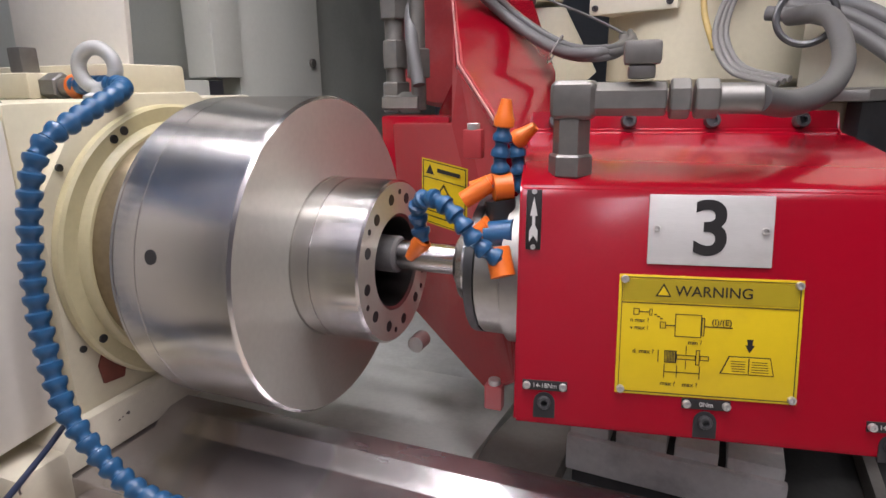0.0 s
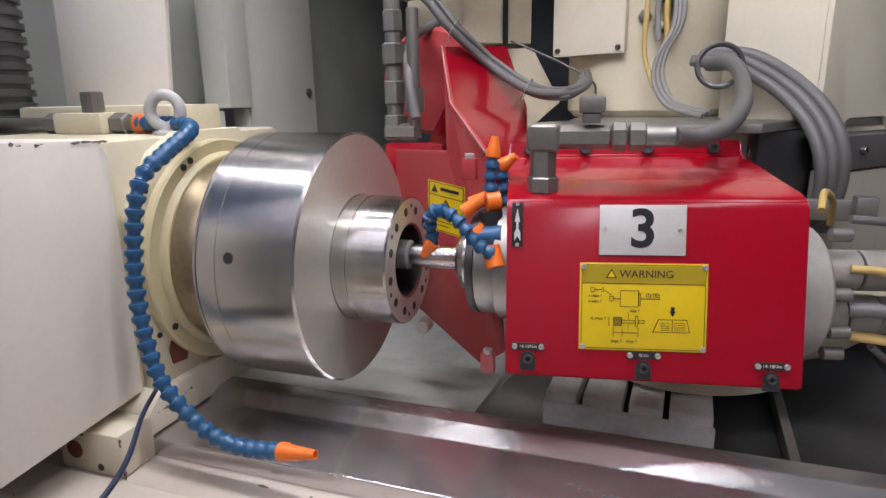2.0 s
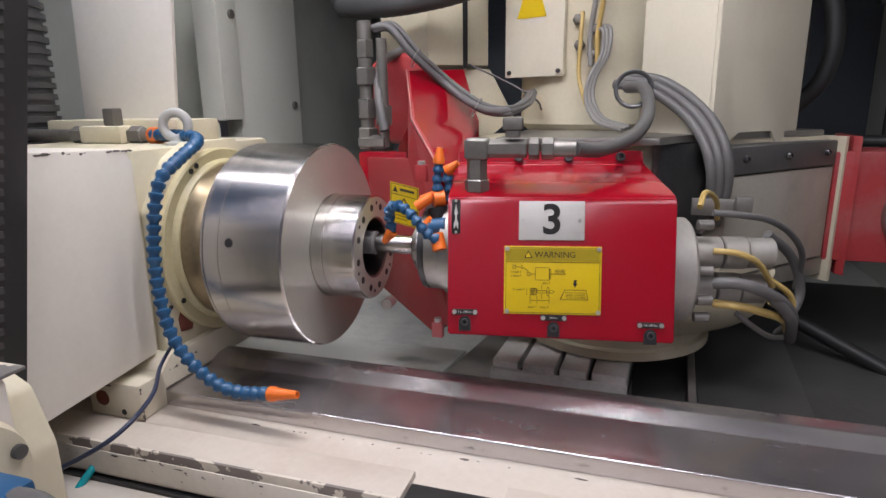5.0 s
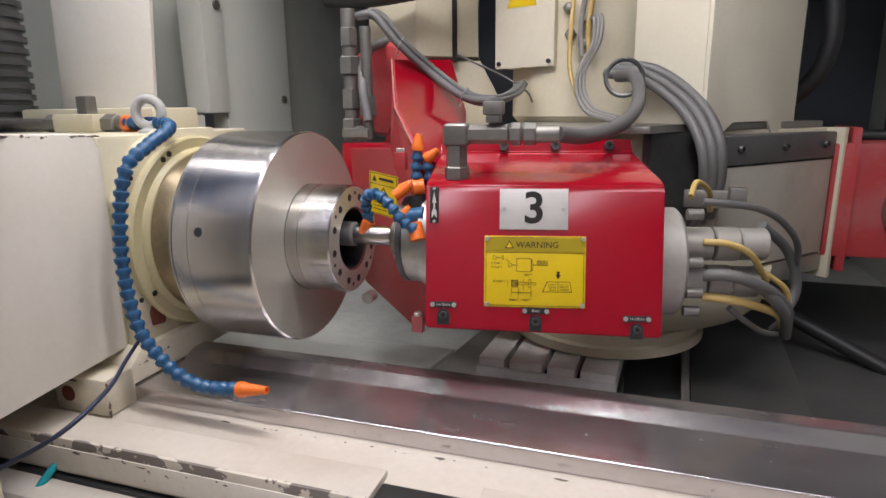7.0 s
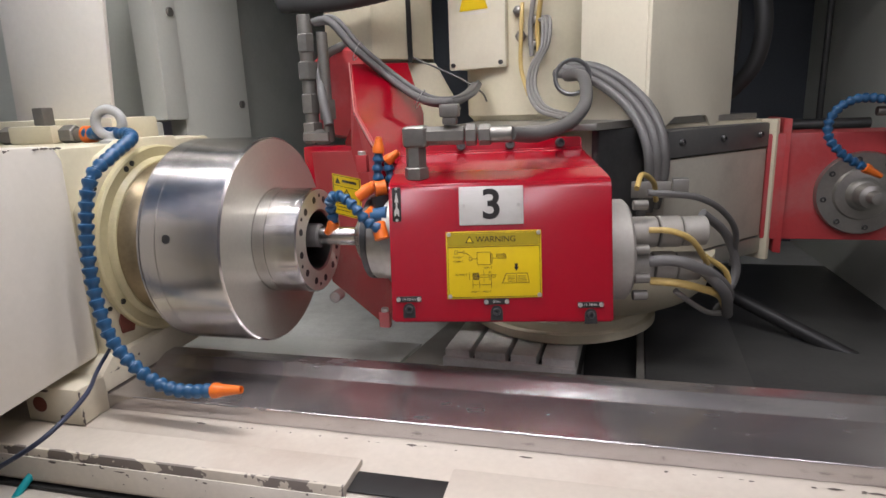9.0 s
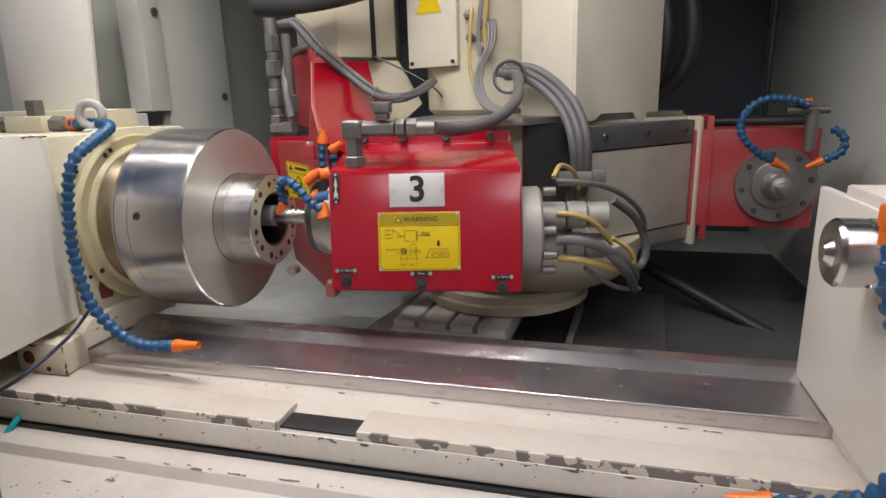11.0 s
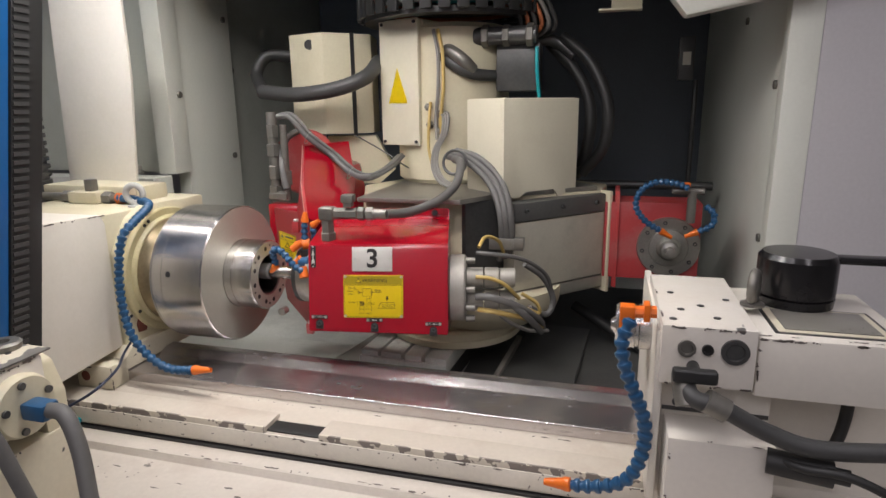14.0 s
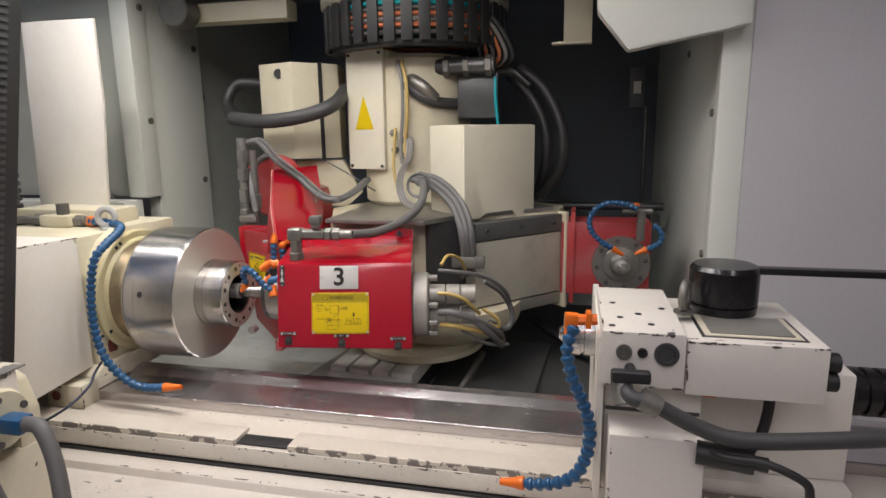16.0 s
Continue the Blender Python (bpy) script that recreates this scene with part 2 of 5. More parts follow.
# ---- mesh tools ----
def link(name, bm, mat, parent=None, m=None, label="", smooth=True):
    me = bpy.data.meshes.new(name)
    bmesh.ops.recalc_face_normals(bm, faces=bm.faces)
    bm.to_mesh(me)
    bm.free()
    if mat:
        me.materials.append(mat)
    if smooth:
        me.polygons.foreach_set("use_smooth", [True] * len(me.polygons))
        me.set_sharp_from_angle(angle=radians(35))
    ob = new(name, me)
    if parent:
        ob.parent = parent
    if m is not None:
        ob.matrix_basis = m
    if label:
        ob["label"] = label
    return ob


def part(name, bm, mat, parent, label="", m=None):
    return link(name, bm, mat, parent, m, label)


def piece(name, data, parent, m):
    """A repeat that shares its mesh."""
    ob = new(name, data)
    ob.parent = parent
    ob.matrix_basis = m
    return ob


def thing(name, m, label, category, group="", kind=""):
    ob = new(name)
    ob.empty_display_size = 0.05
    ob.matrix_basis = m
    return tagged(ob, label, category, group, kind)


def structure(name, bm, mat, label, category):
    return tagged(link(name, bm, mat), label, category, kind="structure")


def box(x0, x1, y0, y1, z0, z1, bevel=0.0, seg=2, bm=None):
    b = bmesh.new()
    r = bmesh.ops.create_cube(b, size=1)
    for v in r["verts"]:
        v.co = Vector((x0 if v.co.x < 0 else x1, y0 if v.co.y < 0 else y1, z0 if v.co.z < 0 else z1))
    if bevel:
        bmesh.ops.bevel(b, geom=b.edges[:], offset=bevel, segments=seg, profile=0.6, affect="EDGES")
    return merge(bm, b)


def merge(bm, b):
    if bm is None:
        return b
    me = bpy.data.meshes.new("tmp")
    b.to_mesh(me)
    b.free()
    bm.from_mesh(me)
    bpy.data.meshes.remove(me)
    return bm


def prism(poly, d0, d1, axis="y", bevel=0.0, bm=None):
    """A polygon pushed along an axis. poly holds (x, z) for y, (x, y) for z, (y, z) for x."""
    b = bmesh.new()

    def at(p, d):
        return {"y": (p[0], d, p[1]), "z": (p[0], p[1], d), "x": (d, p[0], p[1])}[axis]
    va = [b.verts.new(at(p, d0)) for p in poly]
    vb = [b.verts.new(at(p, d1)) for p in poly]
    b.faces.new(va)
    b.faces.new(vb[::-1])
    for i in range(len(poly)):
        j = (i + 1) % len(poly)
        b.faces.new((va[i], vb[i], vb[j], va[j]))
    if bevel:
        bmesh.ops.bevel(b, geom=b.edges[:], offset=bevel, segments=2, profile=0.6, affect="EDGES")
    return merge(bm, b)


AX = {"x": Matrix.Rotation(radians(90), 4, "Y"), "y": Matrix.Rotation(radians(-90), 4, "X"), "z": Matrix.Identity(4)}


def lathe(profile, axis="z", at=(0, 0, 0), seg=48, bm=None, closed=False):
    """profile: (distance along the axis, radius); ends at radius 0 are caps."""
    b = bmesh.new()
    m = Matrix.Translation(at) @ AX[axis]
    rings = []
    for h, r in profile:
        if r < 1e-6:
            rings.append([b.verts.new(m @ Vector((0, 0, h)))])
        else:
            rings.append([b.verts.new(m @ Vector((r * math.cos(2 * math.pi * i / seg), r * math.sin(2 * math.pi * i / seg), h))) for i in range(seg)])
    pairs = list(zip(rings, rings[1:]))
    if closed:
        pairs.append((rings[-1], rings[0]))
    for p, q in pairs:
        for i in range(seg):
            j = (i + 1) % seg
            if len(p) == 1 and len(q) == 1:
                continue
            if len(p) == 1:
                b.faces.new((p[0], q[i], q[j]))
            elif len(q) == 1:
                b.faces.new((p[i], p[j], q[0]))
            else:
                b.faces.new((p[i], p[j], q[j], q[i]))
    return merge(bm, b)


def cyl(r, h0, h1, axis="z", at=(0, 0, 0), seg=24, c=0.0, bm=None):
    c = c or min(r, abs(h1 - h0)) * 0.08
    s = 1 if h1 > h0 else -1
    return lathe([(h0, 0), (h0, r - c), (h0 + s * c, r), (h1 - s * c, r), (h1, r - c), (h1, 0)], axis, at, seg, bm)


def hexbar(r, h0, h1, axis="z", at=(0, 0, 0), bm=None):
    return cyl(r, h0, h1, axis, at, 6, r * 0.1, bm)


def smooth_path(pts, n=8):
    p = [Vector(q) for q in pts]
    p = [p[0] * 2 - p[1]] + p + [p[-1] * 2 - p[-2]]
    out = []
    for i in range(1, len(p) - 2):
        for k in range(n):
            t = k / n
            a, b, c, d = p[i - 1], p[i], p[i + 1], p[i + 2]
            out.append(0.5 * ((2 * b) + (c - a) * t + (2 * a - 5 * b + 4 * c - d) * t * t + (3 * b - a - 3 * c + d) * t ** 3))
    out.append(p[-2])
    return out


def frames_along(path):
    t = [(path[min(i + 1, len(path) - 1)] - path[max(i - 1, 0)]).normalized() for i in range(len(path))]
    u = t[0].orthogonal().normalized()
    out = []
    for i in range(len(path)):
        u = (u - t[i] * u.dot(t[i])).normalized()
        out.append((path[i], t[i], u, t[i].cross(u)))
    return out


def tube(pts, r, seg=10, n=8, ripple=0.0, bm=None, straight=False):
    path = [Vector(p) for p in pts] if straight else smooth_path(pts, n)
    if ripple:
        fine = []
        length = sum((b - a).length for a, b in zip(path, path[1:]))
        count = int(length / (r * 0.42))
        path = resample(path, count)
    b = bmesh.new()
    prev = None
    first = None
    for i, (c, t, u, v) in enumerate(frames_along(path)):
        rr = r * (1 - ripple * (i % 2))
        ring = [b.verts.new(c + (u * math.cos(2 * math.pi * k / seg) + v * math.sin(2 * math.pi * k / seg)) * rr) for k in range(seg)]
        if prev:
            for k in range(seg):
                b.faces.new((prev[k], prev[(k + 1) % seg], ring[(k + 1) % seg], ring[k]))
        else:
            first = ring
        prev = ring
    b.faces.new(first)
    b.faces.new(prev[::-1])
    return merge(bm, b)


def resample(path, count):
    d = [0]
    for a, b in zip(path, path[1:]):
        d.append(d[-1] + (b - a).length)
    out, j = [], 0
    for i in range(count + 1):
        s = d[-1] * i / count
        while j < len(d) - 2 and d[j + 1] < s:
            j += 1
        k = (s - d[j]) / max(1e-9, d[j + 1] - d[j])
        out.append(path[j].lerp(path[j + 1], min(1, max(0, k))))
    return out


def mesh_of(name, bm, mat):
    me = bpy.data.meshes.new(name)
    bmesh.ops.recalc_face_normals(bm, faces=bm.faces)
    bm.to_mesh(me)
    bm.free()
    me.materials.append(mat)
    me.polygons.foreach_set("use_smooth", [True] * len(me.polygons))
    me.set_sharp_from_angle(angle=radians(40))
    return me


def segment_mesh(r, pitch):
    """One ball-and-socket link of a coolant hose, along z."""
    p = pitch
    return lathe([(-0.12 * p, r * 0.62), (0.0, r * 0.66), (0.10 * p, r * 0.98), (0.30 * p, r), (0.5 * p, r * 0.92), (0.72 * p, r * 0.68),
                  (0.92 * p, r * 0.64), (1.06 * p, r * 0.72), (1.06 * p, r * 0.5)], "z", seg=14)


SEGS = {}


def coolant_hose(name, pts, r, label, group, nozzle=True, nozzle_len=0.055, start_collar=False):
    """A jointed coolant hose: links of blue plastic, and an orange nozzle at the far end."""
    pitch = r * 1.45
    path = smooth_path(pts, 12)
    length = sum((b - a).length for a, b in zip(path, path[1:]))
    count = max(3, int(length / pitch))
    path = resample(path, count)
    hose = thing(name, Matrix.Translation(path[0]), label, "coolant hose", group)
    inv = Matrix.Translation(-path[0])
    if r not in SEGS:
        SEGS[r] = (mesh_of("segment", segment_mesh(r, pitch), BLUE_SEG),
                   mesh_of("nozzle", lathe([(-0.1 * pitch, r * 0.7), (0, r * 1.02), (pitch * 0.5, r * 1.02), (pitch * 0.75, r * 0.85),
                                            (nozzle_len, r * 0.5), (nozzle_len, r * 0.36), (nozzle_len * 0.6, r * 0.3)], "z", seg=16), ORANGE))
    for i in range(count):
        d = path[i + 1] - path[i]
        m = Matrix.Translation(path[i] - path[0]) @ d.to_track_quat("Z", "Y").to_matrix().to_4x4()
        last = i == count - 1 and nozzle
        ob = piece("nozzle" if last else "segment", SEGS[r][1 if last else 0], hose, m)
        if last:
            ob["label"] = "orange plastic nozzle"
    return hose


def text_bm(body, size, align="CENTER", bold=0.0):
    c = bpy.data.curves.new("txt", "FONT")
    c.body, c.size, c.align_x, c.align_y = body, size, align, "CENTER"
    c.extrude, c.offset = 0.0004, bold
    ob = bpy.data.objects.new("txt", c)
    scene.collection.objects.link(ob)
    dg = bpy.context.evaluated_depsgraph_get()
    me = bpy.data.meshes.new_from_object(ob.evaluated_get(dg))
    b = bmesh.new()
    b.from_mesh(me)
    bpy.data.objects.remove(ob)
    bpy.data.meshes.remove(me)
    bpy.data.curves.remove(c)
    # letters stand upright, facing -y
    b.transform(Matrix.Rotation(radians(90), 4, "X"))
    return b


def lettering(body, size, x, z, y, mat, parent, name="lettering", wide=1.0):
    b = text_bm(body, size)
    b.transform(Matrix.Diagonal((wide, 1, 1, 1)))
    return part(name, b, mat, parent, m=Matrix.Translation((x, y, z)))


def flakes(parent, rows, size=1.2):
    """Small irregular patches of bared primer along edges; a row: seed, from, to, normal, count, spread."""
    bm = bmesh.new()
    for seed, p0, p1, normal, count, spread in rows:
        rnd = random.Random(seed)
        a, b, nv = Vector(p0), Vector(p1), Vector(normal).normalized()
        u = (b - a).normalized()
        w = nv.cross(u)
        spots = [rnd.random() for k in range(max(3, count // 4))]
        for k in range(count):
            at = min(1, max(0, rnd.choice(spots) + rnd.gauss(0, 0.03)))
            c = a.lerp(b, at) + nv * (0.0007 + 0.0002 * (k % 3)) + w * rnd.uniform(-spread, spread)
            ln, wd = size * rnd.choice((0.0015, 0.002, 0.003, 0.008)), size * rnd.uniform(0.0007, 0.0022)
            q = rnd.randint(6, 9)
            bm.faces.new([bm.verts.new(c + u * math.cos(6.2832 * i / q) * ln * rnd.uniform(0.6, 1.2) + w * math.sin(6.2832 * i / q) * wd * rnd.uniform(0.5, 1.3)) for i in range(q)])
    return tagged(part("paint_chips", bm, FLAKE, parent), "small dark chips in the paint edges", kind="stuff")


SCREW_MESH = {}


def screw(parent, x, y, z, r, axis="y", name="screw", dark=False):
    """A socket-head screw; its head looks along -axis."""
    key = (round(r, 4), axis, dark)
    if key not in SCREW_MESH:
        h = r * 0.8
        SCREW_MESH[key] = mesh_of("screw", lathe([(h, r), (-h * 0.6, r), (-h, r * 0.85), (-h, r * 0.5), (-h * 0.2, r * 0.45), (-h * 0.2, 0)], axis, seg=14),
                                  GUNMETAL if dark else SCREW)
    return piece(name, SCREW_MESH[key], parent, Matrix.Translation((x, y, z)))

# ---- the machine's enclosure ----
structure("wall_left", box(-1.12, -1.06, 0.708, 1.10, -0.56, 1.32, 0.004), PANEL_WHITE, "white painted inner side wall of the machine", "wall")
structure("wall_left_deep", box(-1.18, -1.115, 1.10, 2.2, -0.56, 1.32, 0.004), PANEL_SHADED, "grey-green side wall deep inside the machine, its shade put into the paint", "wall")
structure("wall_left_front", box(-2.4, -1.13, 0.70, 0.76, 0.215, 1.32, 0.004), PANEL, "grey-green recessed sheet panel", "wall")
lower = structure("wall_left_lower", box(-2.4, -1.06, 0.48, 0.595, -0.56, 0.215, 0.006), PANEL_WHITE, "white painted lower housing, its front shaded grey by colour", "wall")
# Grey-green colour paints the shade on the housing's front face
part("front_sheet", box(-2.3, -1.15, 0.474, 0.48, -0.50, 0.17, 0.002), PANEL, lower, "front sheet coloured grey-green for shade")
structure("trim_left", box(-1.13, -1.042, 0.600, 0.705, 0.22, 1.32, 0.006), PANEL_WHITE, "white folded door-frame strip with screws", "trim")
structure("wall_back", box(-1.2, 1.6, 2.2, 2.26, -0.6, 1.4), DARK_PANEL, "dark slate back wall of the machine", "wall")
# Unseen roof; its front edge is set to block hall light from the column
structure("ceiling", box(-2.4, 2.9, -0.12, 2.3, 1.33, 1.40), DARK_PANEL, "dark enclosure roof out of view, reaching forward to shade the interior", "ceiling")
structure("wall_right", box(1.245, 1.29, 0.56, 2.2, -0.56, 1.32, 0.004), PANEL_WHITE, "grey-green side wall with screws", "wall")
structure("trim_right", box(1.235, 1.325, 0.50, 0.56, -0.56, 1.32, 0.006), PANEL_WHITE, "cream folded door-frame strip", "trim")
structure("wall_right_front", box(1.325, 3.0, 0.50, 0.56, -0.6, 1.40), PANEL_LILAC, "plain grey sheet panel beside the opening", "wall")
structure("trim_roof", prism([(0.82, 1.33), (0.84, 0.86), (0.94, 0.735), (1.235, 0.79), (1.30, 0.80), (1.30, 1.33)], 0.42, 0.50, "y", 0.01), PANEL_WHITE, "white sheet-metal roof cowl", "trim")
structure("floor", box(-1.2, 1.3, 0.04, 2.2, -0.56, -0.50, 0), FLOOR_METAL, "oily grey sheet floor of the coolant tray", "floor")
structure("floor_chute", prism([(0.035, -0.50), (0.035, -0.40), (0.62, -0.494), (0.62, -0.50)], -1.05, -0.25, "x"), CHUTE, "sloping grey coolant chute", "floor")
screw_row = tagged(link("panel_screw", cyl(0.014, 0, 0.009, "x", seg=16), CASTING, m=Matrix.Translation((-1.042, 0.67, 0.551))), "small grey socket screw in the side wall", "screw", "side wall screws")
for p in ((-1.06, 0.73, 0.08), (-1.06, 0.73, -0.388), (-1.042, 0.67, 1.02), (-1.06, 1.05, 0.266), (-1.06, 1.05, -0.434), (-1.06, 1.05, 0.9)):
    copy_thing(screw_row, Matrix.Translation(p))
for p in ((-1.115, 1.168, 0.679), (-1.115, 1.168, -0.275)):
    copy_thing(screw_row, Matrix.Translation(p))
for p in ((1.245, 0.62, 0.54), (1.245, 0.62, 0.04), (1.245, 0.62, -0.42), (1.245, 1.15, 0.797)):
    c = copy_thing(screw_row, Matrix.Translation(p) @ Matrix.Rotation(radians(180), 4, "Z"))
# ledge bolts below the recessed panel
for x in (-1.55, -1.27):
    b = cyl(0.022, 0, 0.012, "z", seg=16)
    cyl(0.012, 0.012, 0.035, "z", seg=12, bm=b)
    tagged(link("ledge_bolt", b, SCREW, m=Matrix.Translation((x, 0.64, 0.215))), "steel bolt with a washer on the ledge", "bolt", "ledge bolts")

# Dark sheet paints the shadow over the oily floor beside the turret
structure("floor_shade", box(0.25, 1.235, 0.045, 1.7, -0.4995, -0.492, 0.001), OILY_SHADED, "dark sheet on the oily tray with the turret's shadow painted in", "floor")

# ---- the hall round the machine: an unseen shell, walls pale to bounce fill ----
structure("ground", box(-6, 6, -6, 6, -1.25, -1.20), HALL_FLOOR, "grey concrete workshop floor", "ground")
structure("wall_hall_south", box(-6, 6, -6.1, -6, -1.2, 3.2), HALL_WALL, "unseen plain grey wall, added to bounce fill light", "wall")
structure("wall_hall_west", box(-6.1, -6, -6, 6, -1.2, 3.2), HALL_WALL, "unseen plain grey wall, added to bounce fill light", "wall")
structure("wall_hall_east", box(6, 6.1, -6, 6, -1.2, 3.2), HALL_WALL, "unseen plain grey wall, added to bounce fill light", "wall")
structure("wall_hall_north", box(-6, 6, 6, 6.1, -1.2, 3.2), HALL_WALL, "unseen plain grey wall, added to bounce fill light", "wall")
structure("ceiling_hall", box(-6.1, 6.1, -6.1, 6.1, 3.2, 3.3), HALL_WALL, "unseen plain grey ceiling, added to bounce fill light", "ceiling")

# ---- the bed and the long table ----
bed = structure("machine_bed", prism([(0.03, -1.2), (0.03, -0.40), (-0.30, -0.40), (-0.302, -0.409), (-0.385, -0.409), (-0.392, -0.43), (-0.92, -0.43), (-0.95, -0.46), (-0.95, -1.2)], -2.6, 2.8, "x", 0.008), BED_PAINT, "cream painted machine bed with worn edges", "machine bed")
# Black strip paints the shadow in the oily gap below the apron
part("shadow_gap", box(-2.4, 2.5, -0.333, -0.3025, -0.4087, -0.4015, 0.001), BLACK, bed, "oily gap under the apron, its shadow painted black")
table = thing("machine_table", Matrix.Identity(4), "ground steel sliding table with a cream painted apron", "machine table")
part("slideway", prism([(0.040, -0.335), (0.040, -0.288), (0.002, -0.288), (-0.032, -0.303), (-0.1665, -0.303), (-0.168, -0.3045), (-0.168, -0.335)], -2.4, 2.5, "x", 0.0009), GROUND, table, "ground steel surface")
part("apron", prism([(0.02, -0.336), (-0.185, -0.336), (-0.315, -0.345), (-0.325, -0.355), (-0.325, -0.398), (0.02, -0.398)], -2.4, 2.5, "x", 0.004), CREAM_EDGE, table, "cream painted apron with chipped edge")
for x0, x1 in ((-2.4, -0.10), (0.055, 2.5)):
    cp = part("cover_plate", box(x0, x1, -0.3235, -0.245, -0.3555, -0.330, 0.003), CREAM_EDGE, table, "cream cover plate with a worn front edge")
    part("worn_strip", box(x0 + 0.002, x1 - 0.002, -0.3245, -0.3185, -0.3545, -0.3296, 0.001), WORN_EDGE, cp, "edge rubbed down to dark metal")
part("slot", box(-0.10, 0.055, -0.316, -0.262, -0.3448, -0.3415, 0.001), BLACK, table, "dark open slot between the cover plates")
part("worn_edge", box(-2.4, 2.5, -0.3265, -0.3235, -0.392, -0.347, 0.001), EDGE_WEAR, table, "scraped paint edge")

flakes(table, ((3, (-0.65, -0.3275, -0.350), (2.4, -0.3275, -0.350), (0, -1, 0), 120, 0.003), (4, (-0.65, -0.186, -0.3362), (2.4, -0.186, -0.3362), (0, 0, 1), 40, 0.002)), 1.5)
flakes(bed, ((5, (-1.0, -0.932, -0.4305), (2.4, -0.932, -0.4305), (0, 0, 1), 90, 0.006), (6, (-1.0, -0.378, -0.4092), (2.4, -0.378, -0.4092), (0, 0, 1), 80, 0.004), (7, (-1.0, -0.47, -0.4305), (2.4, -0.47, -0.4305), (0, 0, 1), 90, 0.03)), 1.8)

# ---- wheelhead turret: base, body, column ----
def turret():
    t = thing("wheelhead_turret", Matrix.Identity(4), "cream painted swivelling wheelhead turret body", "wheelhead")
    zb = -0.366
    part("turntable", lathe([(zb, 0), (zb, 0.24), (zb + 0.008, 0.255), (zb + 0.03, 0.255), (zb + 0.034, 0.243), (zb + 0.055, 0.239), (zb + 0.062, 0.23), (zb + 0.062, 0)], "z", (0.185, 0.61, 0), 64), CREAM, t, "cream round turntable")
    part("body", prism([(-0.10, 0.40), (0.27, 0.42), (0.40, 0.555), (0.72, 0.80), (0.74, 1.0), (0.4, 1.3), (-0.1, 1.25), (-0.26, 0.8)], -0.20, 0.165, "z", 0.01), CREAM, t)
    part("core", cyl(0.21, -0.306, -0.19, "z", (0.185, 0.61, 0), 40), CREAM, t)
    part("lower_skirt", lathe([(-0.306, 0), (-0.306, 0.235), (-0.285, 0.275), (-0.255, 0.305), (-0.215, 0.318), (-0.170, 0.320), (-0.165, 0)], "z", (0.27, 0.66, 0), 64), CREAM, t)
    part("top_plate", prism([(-0.10, 0.345), (0.27, 0.345), (0.37, 0.53), (0.705, 0.795), (0.5, 1.1), (-0.1, 1.1)], 0.166, 0.182, "z", 0.004), DULL_STEEL, t, "bare steel top plate")
    # Dark plate over the cream body stands in for the shaded gap
    part("gap_shade", prism([(0.258, 0.412), (0.275, 0.400), (0.414, 0.545), (0.402, 0.560)], -0.198, 0.164, "z", 0.003), GUNMETAL, t, "dark plate painting the shaded gap behind the spindle box")
    part("column", cyl(0.235, 0.18, 0.80, "z", (0.09, 0.97, 0), 48), CREAM, t)
    m = pose(0.425, 0.475, 0, 0, 0, 46.7)
    part("side_cover", box(0.0, 0.44, -0.012, 0.05, -0.165, 0.085, 0.006), COVER_GREY, t, "dull grey sheet cover", m)
    part("upper_band", box(0.0, 0.44, -0.016, 0.05, 0.088, 0.155, 0.006), BAND, t, "dark steel band", m)
    part("lower_band", box(0.0, 0.44, -0.016, 0.05, -0.215, -0.168, 0.006), DULL_STEEL, t, "bare steel band", m)
    for x in (0.05, 0.22, 0.39):
        s = screw(t, 0, 0, 0, 0.009, dark=True)
        s.matrix_basis = m @ Matrix.Translation((x, -0.018, 0.125))
    part("edge_plate", box(0.442, 0.458, -0.034, 0.25, -0.235, 0.165, 0.004), CREAM, t, "cream edge plate", m)
    return t


turret()


def tslot_block():
    t = thing("cross_slide", pose(0, 0, 0, 0, 0, -4), "bare steel cross slide with clamping slots under the turret", "cross slide")
    x0 = -0.115
    for w in (0.065, 0.08, 0.065, 0.08):
        part("slot_rail", box(x0, x0 + w, 0.300, 0.72, -0.425, -0.368, 0.004), SLIDE_STEEL, t)
        x0 += w + 0.012
    part("slot_floor", box(-0.11, 0.21, 0.310, 0.72, -0.49, -0.40), GUNMETAL, t)
    part("front_strip", box(-0.117, 0.215, 0.283, 0.2985, -0.45, -0.385, 0.004), SLIDE_STEEL, t)
    part("guide_cover", prism([(-0.30, 0.05), (-0.13, 0.05), (-0.12, 1.0), (-0.20, 1.0)], -0.497, -0.455, "z", 0.004), MATT_STEEL, t, "grey guide rail cover")
    part("guide_cover", box(0.375, 0.63, 0.06, 1.0, -0.491, -0.462, 0.004), OILY_SHADED, t, "dark oily guide rail cover")
    part("guide_rim", box(0.352, 0.372, 0.06, 0.8, -0.491, -0.448, 0.003), MATT_STEEL, t)
    part("way_plate", box(-0.10, 0.345, 0.06, 0.165, -0.4965, -0.475, 0.003), MATT_STEEL, t, "oily grey way plate")
    part("way_step", box(-0.085, 0.345, 0.168, 0.20, -0.4965, -0.462, 0.004), COVER_GREY, t)
    # Flat black sheet gives the pocket its shade by colour, without a recess
    part("pocket_shade", box(-0.125, 0.35, 0.203, 0.24, -0.4985, -0.490, 0.001), BLACK, t, "flat black sheet painting the shade in the pocket")
    return t


tslot_block()


